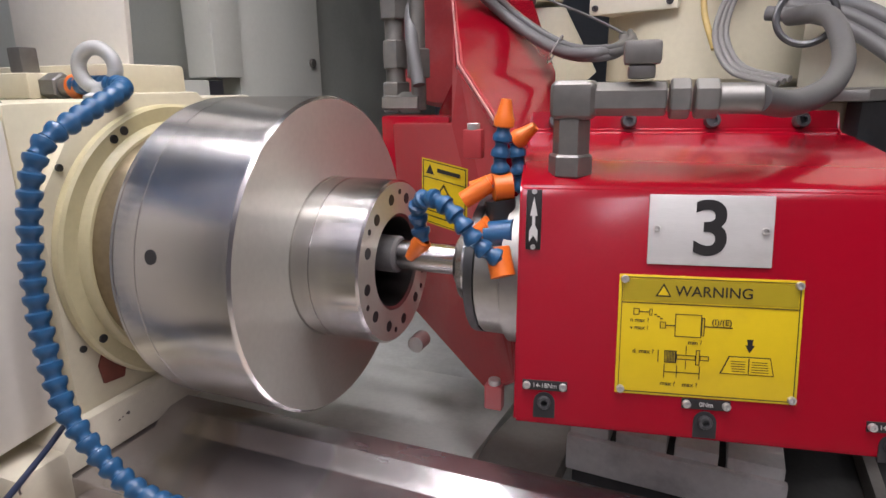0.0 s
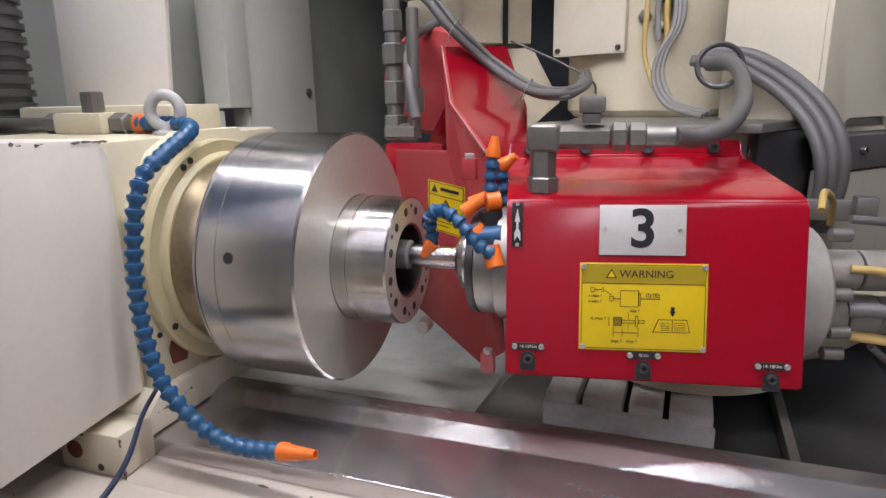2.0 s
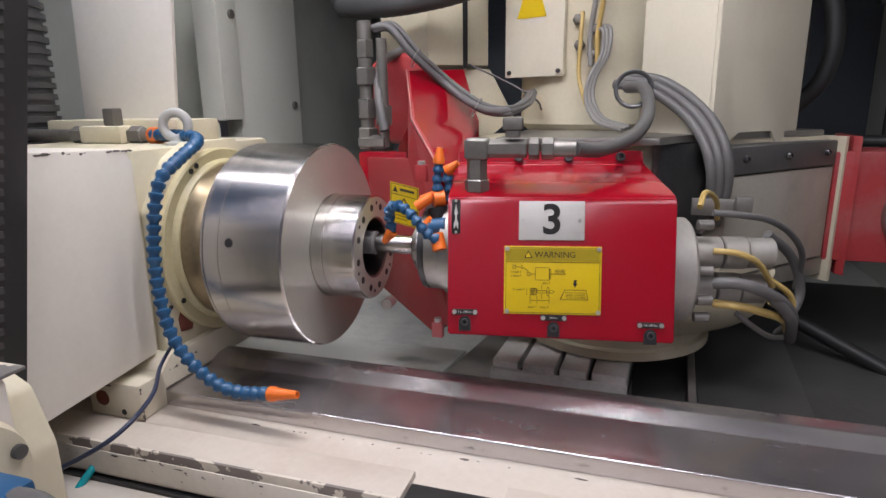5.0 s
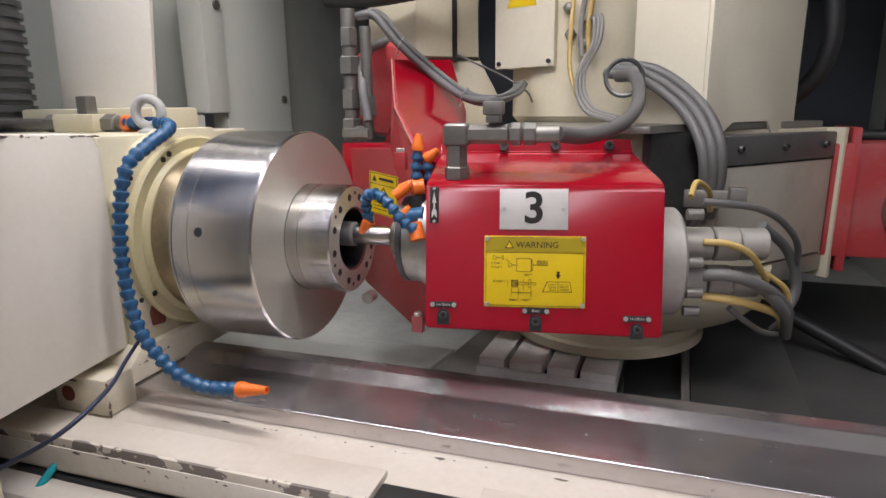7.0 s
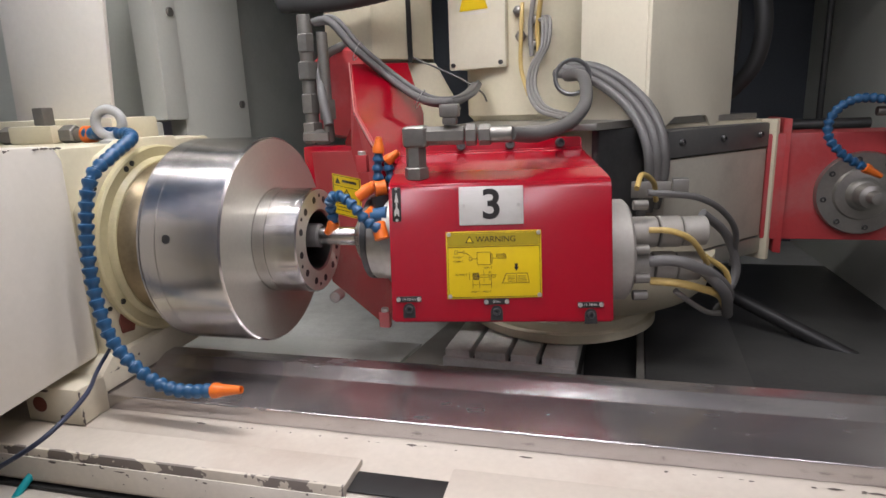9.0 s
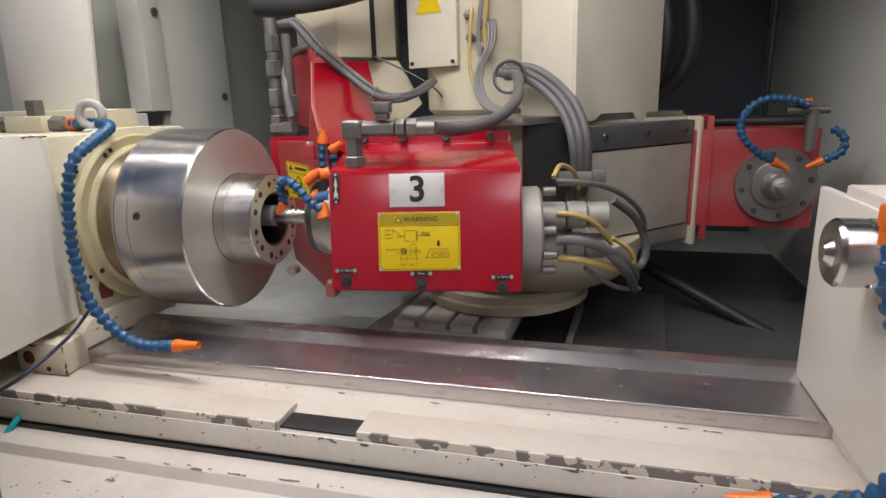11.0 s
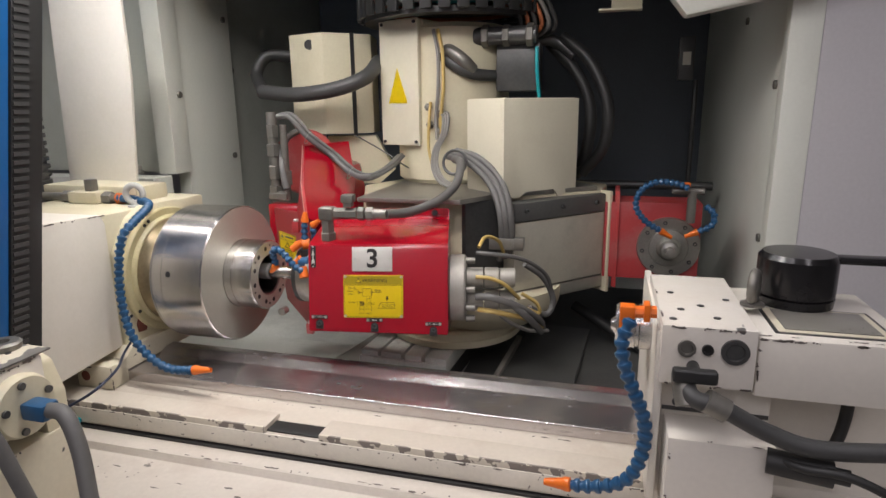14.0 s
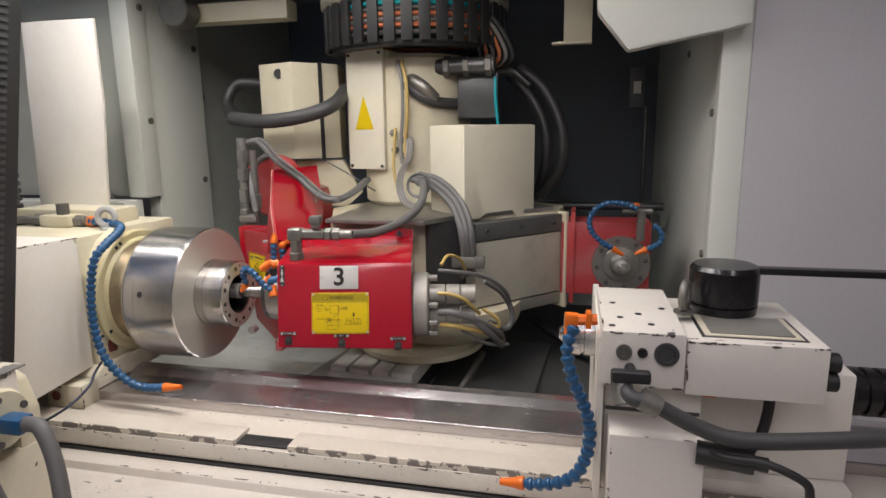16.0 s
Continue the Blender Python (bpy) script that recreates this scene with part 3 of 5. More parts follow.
def white_housing():
    m = pose(0.39, 0.49, 0.152, 0, 0, 47.0)
    t = thing("motor_housing", m, "large cream sheet-metal motor housing with a notched lower edge", "housing")
    w, d, h = 0.345, 0.225, 0.358
    part("front_sheet", prism([(0, 0.018), (0, h), (w, h), (w, 0), (0.255, 0.0), (0.235, 0.035), (0.10, 0.035), (0.075, 0.012)], 0.0, 0.012, "y", 0.003), HOUSING, t)
    part("side_sheet", box(0.0, 0.010, 0.012, d, 0.018, h, 0.003), HOUSING, t)
    part("side_sheet", box(w - 0.01, w, 0.012, d, 0.0, h, 0.003), HOUSING, t)
    part("top_sheet", box(0.008, w - 0.008, 0.010, d, h - 0.008, h + 0.002, 0.002), HOUSING, t)
    part("motor_body", box(0.03, w - 0.03, 0.04, d - 0.01, 0.02, h - 0.03, 0.01), GUNMETAL, t, "dark motor inside")
    return t


white_housing()


def terminal_box():
    t = thing("terminal_box", Matrix.Translation((-0.170, 0.795, 0.336)) @ Matrix.Rotation(radians(-21), 4, "Z") @ Matrix.Scale(1.08, 4) @ Matrix.Translation((0.127, -0.695, -0.339)), "cream electrical terminal box with a yellow warning triangle", "electrical box")
    part("body", box(-0.125, 0.052, 0.705, 0.905, 0.341, 0.784, 0.008), CREAM, t)
    part("lid", box(-0.127, 0.054, 0.695, 0.706, 0.339, 0.786, 0.004), HOUSING, t)
    part("side_plate", box(0.0525, 0.06, 0.72, 0.90, 0.345, 0.78, 0.003), CREAM, t)
    for x in (-0.112, 0.04):
        for z in (0.352, 0.772):
            screw(t, x, 0.693, z, 0.006, dark=True)
    part("warning_triangle", prism([(-0.088, 0.492), (0.002, 0.492), (-0.043, 0.618)], 0.6935, 0.695, "y"), YELLOW, t, "yellow triangle sign")
    for k, (y, z) in enumerate(((0.74, 0.72), (0.79, 0.70), (0.75, 0.66), (0.80, 0.64), (0.75, 0.59), (0.80, 0.57), (0.75, 0.52), (0.80, 0.49))):
        part("blind_plug", cyl(0.013, 0.0, 0.006, "x", (0.06, y, z - 0.02), 16), GUNMETAL, t)
    for z in (0.46, 0.52, 0.58, 0.64, 0.70):
        for k, y in enumerate((0.75, 0.81)):
            part("cable_gland", cyl(0.013, 0.0, 0.02, "x", (0.06, y, z + 0.02 * k), 14), GUNMETAL, t)
    return t


terminal_box()


def left_box():
    t = thing("junction_box", pose(-0.40, 0.75, 0.38, 0, 0, 14), "cream upright junction box with a rubber strap", "electrical box")
    part("body", prism([(-0.16, 0.10), (0, 0), (0.185, 0.10), (0.185, 0.3), (-0.16, 0.3)], 0.0, 0.405, "z", 0.006), CREAM, t)
    part("strap", prism([(0.105, 0.048), (0.120, 0.056), (0.120, 0.062), (0.105, 0.054)], -0.01, 0.408, "z"), BLACK, t, "dark strap")
    part("cap", cyl(0.02, -0.004, 0.004, "y", (-0.06, 0.035, 0.36), 20), BLACK, t, "black plug")
    part("foot_bracket", prism([(-0.02, -0.01), (0.19, -0.01), (0.27, -0.16), (0.2, -0.22), (-0.02, -0.22)], 0.1, 0.16, "y", 0.004), CREAM, t)
    return t


left_box()


PIVOT = Vector((0.243, -1.0095, 0.2233))


def deeper(p, k):
    """A point set further back along its line from a fixed pivot in front of the machine."""
    return PIVOT + (Vector(p) - PIVOT) * k


def guard():
    """Folded red sheet-metal guard round the grinding wheel behind the spindle box."""
    t = thing("wheel_guard", pose(0, 0, 0), "dented red sheet-metal grinding wheel guard with a yellow label", "wheel guard")
    V = dict(lt=(-0.403, 0.250, 0.138), lb=(-0.346, 0.220, -0.174), tip=(-0.175, 0.100, -0.231), rb=(-0.134, 0.080, -0.190), ht=(-0.170, 0.100, 0.150),
             rt=(-0.295, 0.300, 0.335), rm=(-0.258, 0.220, 0.228), tr=(-0.189, 0.420, 0.340), r2=(-0.156, 0.420, 0.214), r3=(-0.140, 0.360, 0.042),
             ll=(-0.266, 0.200, 0.142))
    back = dict(rt=1.14, rm=1.09, tr=1.17, r2=1.08, r3=1.06, ll=1.06, lt=1.12, lb=1.12, tip=1.06, rb=1.02)
    V = {k: deeper(v, back.get(k, 1.0)) for k, v in V.items()}

    def sheet(name, keys, label="", mat=RED_DULL):
        b = bmesh.new()
        f = b.faces.new([b.verts.new(V[k]) for k in keys])
        f.normal_update()
        n = f.normal * (0.008 if f.normal.y > 0 else -0.008)
        r = bmesh.ops.extrude_face_region(b, geom=[f])
        bmesh.ops.translate(b, verts=[e for e in r["geom"] if isinstance(e, bmesh.types.BMVert)], vec=n)
        bmesh.ops.bevel(b, geom=b.edges[:], offset=0.0025, segments=2, affect="EDGES")
        return part(name, b, mat, t, label)
    sheet("front_sheet", ("rt", "rm", "ht", "rb", "tip", "lb", "lt", "ll"), "dusty red front sheet")
    sheet("side_sheet", ("rt", "tr", "r2", "r3", "ht", "rm"), "bright red dented sheet", RED)
    for p in ((-0.192, 0.085, 0.138), (-0.158, 0.070, -0.189)):
        part("hinge", box(p[0] - 0.012, p[0] + 0.012, p[1] - 0.016, p[1] + 0.0, p[2] - 0.03, p[2] + 0.005, 0.003), RED_DULL, t, "hinge block")
        part("hinge_pin", cyl(0.008, p[2] + 0.004, p[2] + 0.012, "z", (p[0], p[1] - 0.008, 0), 14), SCREW, t)
    a, b2 = Vector((-0.279, 0.130, 0.102)), Vector((-0.205, 0.105, 0.092))
    c = Vector((-0.207, 0.105, 0.005))
    bb = bmesh.new()
    d = Vector((0, -0.012, 0))
    bb.faces.new([bb.verts.new(q + d) for q in (a, b2, c, a + (c - b2))])
    lab = part("warning_label", bb, YELLOW, t, "yellow warning label")
    ex, ez, e0 = b2 - a, c - b2, a + d + Vector((0, -0.0012, 0))

    def on_label(name, mat, pts, lift=0.0):
        q = bmesh.new()
        q.faces.new([q.verts.new(e0 + ex * u + ez * v + Vector((0, -lift, 0))) for u, v in pts])
        part(name, q, mat, lab)
    for u0, u1, v0, v1 in ((0.03, 0.97, 0.02, 0.035), (0.03, 0.97, 0.27, 0.285), (0.03, 0.97, 0.965, 0.98), (0.03, 0.05, 0.02, 0.98), (0.95, 0.97, 0.02, 0.98),
                           (0.35, 0.85, 0.11, 0.17), (0.12, 0.8, 0.62, 0.64), (0.12, 0.7, 0.70, 0.72), (0.12, 0.8, 0.78, 0.80), (0.12, 0.6, 0.86, 0.88)):
        on_label("print_bar", INK, ((u0, v0), (u1, v0), (u1, v1), (u0, v1)))
    on_label("triangle_symbol", INK, ((0.10, 0.22), (0.28, 0.22), (0.19, 0.07)))
    on_label("triangle_symbol", INK, ((0.30, 0.56), (0.70, 0.56), (0.50, 0.32)))
    on_label("triangle_fill", YELLOW, ((0.37, 0.53), (0.63, 0.53), (0.50, 0.37)), 0.0008)
    # Thin pink tube paints the highlight along the folded ridge
    part("ridge_highlight", tube([V["rt"] + Vector((0, -0.004, 0)), V["rm"] + Vector((0, -0.004, 0)), V["ht"] + Vector((0, -0.004, 0))], 0.0019, 6, 2, straight=True), PINK, t, "pale pink line painting the highlight on the ridge")
    sc = (-0.307, 0.170, -0.186)
    part("pivot_bolt", cyl(0.013, 0.0, -0.03, "y", sc, 16), SCREW, t)
    # back casting that carries the wheel
    part("casting", prism([(-0.44, 0.14), (-0.37, -0.14), (-0.26, -0.15), (-0.25, 0.1), (-0.27, 0.26), (-0.36, 0.29)], 0.56, 0.80, "y", 0.02), RED, t)
    lobe = lathe([(0.0, 0), (0.0, 0.118), (0.01, 0.128), (0.06, 0.128), (0.07, 0.118), (0.07, 0)], "y", deeper((-0.345, 0.37, 0.27), 1.15), 40)
    part("round_cover", lobe, RED_DULL, t)
    part("lower_sheet", box(-0.475, -0.34, 0.38, 0.43, -0.13, 0.142, 0.006), RED, t)
    return t


guard()


def fittings():
    """The pipe fittings on the guard's outer side."""
    t = thing("pipe_fittings", Matrix.Translation(PIVOT * (1 - 1.16)) @ Matrix.Scale(1.16, 4), "grey steel pipe fittings on the wheel guard", "pipe fitting")
    x, y = (-0.377, 0.270, 0.280)[0], 0.25
    part("pipe", cyl(0.016, 0.17, 0.44, "z", (x, y, 0), 16), CASTING, t)
    for z0, z1, r in ((0.155, 0.205, 0.024), (0.225, 0.27, 0.022), (0.30, 0.34, 0.024), (0.36, 0.40, 0.020)):
        part("pipe_nut", hexbar(r, z0, z1, "z", (x, y, 0)), CASTING, t)
    part("side_pipe", cyl(0.012, 0.16, 0.40, "z", (x + 0.045, y - 0.01, 0), 14), CASTING, t)
    part("side_nut", hexbar(0.02, 0.21, 0.255, "z", (x + 0.045, y - 0.01, 0)), CASTING, t)
    part("bottom_tee", hexbar(0.017, -0.015, 0.05, "x", (x, y - 0.012, 0.172)), CASTING, t)
    return t


fittings()

# ---- the red internal grinding spindle box, number 3 ----
BOX = Matrix.Translation((0, 0.005, 0)) @ Matrix(((0.9797, -0.1935, -0.0362, 0), (0.2008, 0.9651, 0.1765, 0), (0.0, -0.177, 0.9836, 0), (0, 0, 0, 1)))


def spindle_box():
    t = thing("spindle_box", BOX, "glossy red spindle housing carrying a number plate and a warning plate", "spindle housing")
    b = bmesh.new()
    prof = [(0.0, -0.168), (0.0, 0.076), (0.005, 0.091), (0.020, 0.101), (0.20, 0.164), (0.232, 0.169), (0.240, 0.175), (0.240, 0.202), (0.262, 0.202), (0.262, -0.168)]
    x0, x1 = -0.112, 0.306
    va = [b.verts.new((x0, y, z)) for y, z in prof]
    vb = [b.verts.new((x1 - (0.010 if z > 0.12 else 0.0), y, z - (0.008 if z < 0 else 0))) for y, z in prof]
    n = len(prof)
    b.faces.new(va)
    b.faces.new(vb[::-1])
    for i in range(n):
        b.faces.new((va[i], vb[i], vb[(i + 1) % n], va[(i + 1) % n]))
    bmesh.ops.bevel(b, geom=b.edges[:], offset=0.003, segments=2, affect="EDGES")
    part("cover", b, RED, t)
    for x in (-0.075, 0.025, 0.135, 0.247):
        s = screw(t, x, 0.236, 0.188, 0.0105, dark=True, name="cap_screw")
    # number plate
    p = part("number_plate", box(0.021, 0.141, -0.0025, 0.0, 0.013, 0.085, 0.001), ALU, t, "brushed aluminium number plate")
    num = text_bm("3", 0.077, bold=0.0016)
    part("numeral", num, INK, p, "black numeral", Matrix.Translation((0.0815, -0.003, 0.0488)) @ Matrix.Diagonal((1.02, 1, 1, 1)))
    for x in (0.029, 0.133):
        screw(p, x, -0.003, 0.05, 0.0036, name="rivet")
    # warning plate
    w = part("warning_plate", box(-0.0055, 0.173, -0.0020, 0.0, -0.126, 0.0015, 0.001), YELLOW, t, "yellow printed warning plate")
    part("title_band", box(-0.001, 0.168, -0.0026, -0.0019, -0.026, -0.003), YELLOW_DARK, w)
    lettering("WARNING", 0.0155, 0.088, -0.0145, -0.0030, INK, w, wide=1.0)
    part("triangle_symbol", prism([(0.031, -0.0205), (0.047, -0.0205), (0.039, -0.0065)], -0.0032, -0.0026, "y"), INK, w)
    part("triangle_fill", prism([(0.0335, -0.0190), (0.0445, -0.0190), (0.039, -0.0095)], -0.0036, -0.0032, "y"), YELLOW, w)
    for x, z in ((0.0, -0.0035), (0.168, -0.0035), (0.0, -0.121), (0.168, -0.121)):
        screw(w, x, -0.0028, z, 0.0042, name="rivet")
    ink = bmesh.new()

    def bar(x0, x1, z0, z1):
        box(x0, x1, -0.0027, -0.0019, z0, z1, bm=ink)

    def frame_lines(x0, x1, z0, z1, k=0.0007):
        bar(x0, x1, z0, z0 + k), bar(x0, x1, z1 - k, z1), bar(x0, x0 + k, z0, z1), bar(x1 - k, x1, z0, z1)
    frame_lines(-0.0025, 0.170, -0.1235, -0.001)
    bar(-0.0025, 0.170, -0.0285, -0.0277)
    frame_lines(0.052, 0.078, -0.062, -0.038)
    frame_lines(0.078, 0.081, -0.060, -0.041)
    bar(0.081, 0.108, -0.0505, -0.0495)
    frame_lines(0.010, 0.016, -0.041, -0.034), bar(0.016, 0.026, -0.038, -0.037), frame_lines(0.026, 0.029, -0.041, -0.034)
    frame_lines(0.037, 0.043, -0.054, -0.047), bar(0.043, 0.052, -0.051, -0.050)
    for k in range(3):
        bar(0.031 + 0.003 * k, 0.0335 + 0.003 * k, -0.0405 - 0.002 * k, -0.0392 - 0.002 * k)
    frame_lines(0.043, 0.055, -0.090, -0.077)
    for k in range(7):
        bar(0.0445 + 0.0015 * k, 0.0452 + 0.0015 * k, -0.089, -0.078)
    frame_lines(0.055, 0.074, -0.086, -0.081), frame_lines(0.074, 0.078, -0.091, -0.075), frame_lines(0.078, 0.087, -0.086, -0.081)
    bar(0.0365, 0.0372, -0.090, -0.077), bar(0.043, 0.0437, -0.106, -0.092), bar(0.0555, 0.0562, -0.106, -0.092), bar(0.078, 0.0787, -0.106, -0.092)
    bar(0.043, 0.078, -0.1002, -0.0995), bar(0.064, 0.0646, -0.080, -0.071), bar(0.064, 0.0646, -0.096, -0.087)
    part("print", ink, INK, w)
    pic = prism([(0.098, -0.098), (0.106, -0.079), (0.146, -0.079), (0.150, -0.098)], -0.0026, -0.0019, "y")
    part("book_symbol", pic, INK, w)
    part("book_fill", prism([(0.0998, -0.0970), (0.1069, -0.080), (0.1452, -0.080), (0.1487, -0.0970)], -0.0030, -0.0026, "y"), YELLOW, w)
    bk = bmesh.new()
    for k in range(5):
        box(0.108 + 0.0004 * k, 0.122, -0.0033, -0.0030, -0.0845 - 0.0026 * k, -0.0838 - 0.0026 * k, bm=bk)
        box(0.128, 0.143 + 0.0004 * k, -0.0033, -0.0030, -0.0845 - 0.0026 * k, -0.0838 - 0.0026 * k, bm=bk)
    box(0.1248, 0.1258, -0.0033, -0.0030, -0.0965, -0.0805, bm=bk)
    part("book_print", bk, INK, w)
    part("arrow_symbol", prism([(0.1225, -0.061), (0.1285, -0.061), (0.1275, -0.067), (0.130, -0.067), (0.1255, -0.075), (0.121, -0.067), (0.1235, -0.067)], -0.0027, -0.0019, "y"), INK, w)
    for body, sz, x, z in (("n max ?", 0.0062, 0.0165, -0.0465), ("½ max ?".replace("½", "v"), 0.0062, 0.0165, -0.0545), ("min ?", 0.0066, 0.0725, -0.0675), ("d, max ?", 0.0066, 0.0215, -0.0795), ("max ?", 0.0066, 0.0475, -0.1125), ("max ?", 0.0066, 0.0695, -0.1125), ("(I)/(E)", 0.0085, 0.0975, -0.045)):
        lettering(body, sz, x, z, -0.0024, INK, w)
    # direction plate
    a = part("arrow_plate", box(-0.1045, -0.0885, -0.0022, 0.0, 0.024, 0.088, 0.001), INK, t, "black plate with white arrows")
    part("arrow_print", prism([(-0.0965 + x, 0.056 + z) for x, z in ((-0.004, 0.004), (0, 0.024), (0.004, 0.004), (0.0015, 0.004), (0.0015, -0.006), (0.0045, -0.012), (0.0045, -0.024), (0, -0.017), (-0.0045, -0.024), (-0.0045, -0.012), (-0.0015, -0.006), (-0.0015, 0.004))], -0.0028, -0.0022, "y"), ALU, a)
    for z in (0.0855, 0.0265):
        screw(a, -0.0965, -0.0026, z, 0.0028, name="rivet")
    # torque tags and screw notches at the foot
    for x, z, txt in ((-0.079, -0.1245, "14-18Nm"), (0.087, -0.1325, "0Nm"), (0.263, -0.1425, "14-18Nm")):
        g = part("torque_tag", box(x - 0.024, x + 0.024, -0.0022, 0.0, z - 0.0055, z + 0.0055, 0.001), INK, t, "small black torque tag")
        lettering(txt, 0.0068, x, z, -0.0026, ALU, g)
        for dx in (-0.0195, 0.0195):
            screw(g, x + dx, -0.003, z, 0.0042, name="rivet")
        r = 0.0115
        hole = [(x + r * math.cos(k * math.pi / 8), z - 0.019 + r * math.sin(k * math.pi / 8)) for k in range(9)] + [(x - r, z - 0.036), (x + r, z - 0.036)]
        part("screw_notch", prism(hole, -0.0012, 0.001, "y"), BLACK, t, "dark screw notch")
        screw(t, x, 0.0, z - 0.019, 0.0075, dark=True, name="foot_screw")
    # rear flange with sockets
    f = part("rear_flange", cyl(0.104, 0.304, 0.357, "x", (0, 0.125, -0.048), 56, 0.006), MATT_STEEL, t, "matt grey rear flange")
    for y, z, ln, r in ((0.085, -0.012, 0.15, 0.031), (0.12, -0.085, 0.15, 0.031)):
        c = part("connector", cyl(r, 0.357, 0.41, "x", (0, y, z), 24), MATT_STEEL, f, "grey cable connector")
        part("sleeve", cyl(r * 1.02, 0.413, 0.457, "x", (0, y, z), 24), MATT_STEEL, c)
        part("sleeve", cyl(r * 0.96, 0.459, 0.357 + ln, "x", (0, y, z), 24), MATT_STEEL, c)
    for y, z in ((0.05, 0.042), (0.045, -0.045), (0.045, -0.10), (0.06, -0.135)):
        part("socket", cyl(0.010, 0.357, 0.385, "x", (0, y, z), 14), CASTING, f)
    return t


spindle_box()


def grinding_quill():
    t = thing("grinding_quill", pose(0, 0.092, -0.029), "ground steel quill with a small grinding wheel at its tip", "grinding spindle")
    part("nose_ring", lathe([(-0.10, 0), (-0.10, 0.092), (-0.135, 0.096), (-0.138, 0.088), (-0.168, 0.088), (-0.172, 0.080), (-0.180, 0.080), (-0.186, 0.070), (-0.186, 0)], "x", seg=56), DULL_STEEL, t)
    part("dark_ring", lathe([(-0.170, 0.0885), (-0.181, 0.0885), (-0.184, 0.082), (-0.170, 0.082)], "x", seg=56), GUNMETAL, t)
    part("flange", lathe([(-0.186, 0), (-0.186, 0.052), (-0.196, 0.054), (-0.205, 0.050), (-0.206, 0.040), (-0.214, 0.034), (-0.214, 0)], "x", seg=40), STEEL, t)
    part("shaft", lathe([(-0.214, 0), (-0.214, 0.0205), (-0.300, 0.0205), (-0.303, 0.018), (-0.303, 0)], "x", seg=32), STEEL, t)
    part("wheel", cyl(0.0255, -0.303, -0.362, "x", seg=32, c=0.003), ABRASIVE, t, "grey abrasive wheel")
    return t


grinding_quill()


def feed_pipe():
    """Coolant feed on top of the red box: elbow, valve, union and a thick grey hose."""
    t = thing("feed_pipe", pose(0, 0, -0.010), "grey steel elbow and valve feeding a thick rubber hose", "pipe fitting")
    e = Vector((-0.07, 0.05, 0.185))
    part("foot_nut", hexbar(0.024, 0.105, 0.130, "z", (e.x, e.y, 0)), CASTING, t)
    part("upright", hexbar(0.020, 0.128, 0.168, "z", (e.x, e.y, 0)), CASTING, t)
    part("elbow", box(e.x - 0.022, e.x + 0.026, e.y - 0.020, e.y + 0.020, 0.167, 0.208, 0.010, 3), CASTING, t)
    m = Matrix.Translation((e.x + 0.02, e.y, 0.188)) @ Matrix.Rotation(radians(6), 4, "Z")
    part("tee", hexbar(0.0175, 0.0, 0.075, "x"), CASTING, t, m=m)
    v = part("valve", box(0.035, 0.062, -0.014, 0.014, 0.02, 0.034, 0.004), CASTING, t, m=m)
    part("valve_grip", box(0.030, 0.067, -0.018, 0.018, 0.034, 0.058, 0.005), CASTING, v)
    part("union_nut", hexbar(0.0205, 0.078, 0.098, "x"), CASTING, t, m=m)
    part("union_nut", hexbar(0.020, 0.102, 0.125, "x"), CASTING, t, m=m)
    part("hose_end", cyl(0.0155, 0.124, 0.165, "x", seg=20), CASTING, t, m=m)
    part("hose", tube([m @ Vector((0.16, 0, 0)), (0.155, 0.160, 0.180), (0.211, 0.280, 0.198), (0.243, 0.400, 0.240), (0.234, 0.500, 0.299), (0.193, 0.580, 0.307)], 0.0148, 14), HOSE_GREY, t, "thick grey rubber hose")
    return t


feed_pipe()

# ---- workhead, chuck and workpiece on the table ----
AY, AZ = 0.08, -0.036


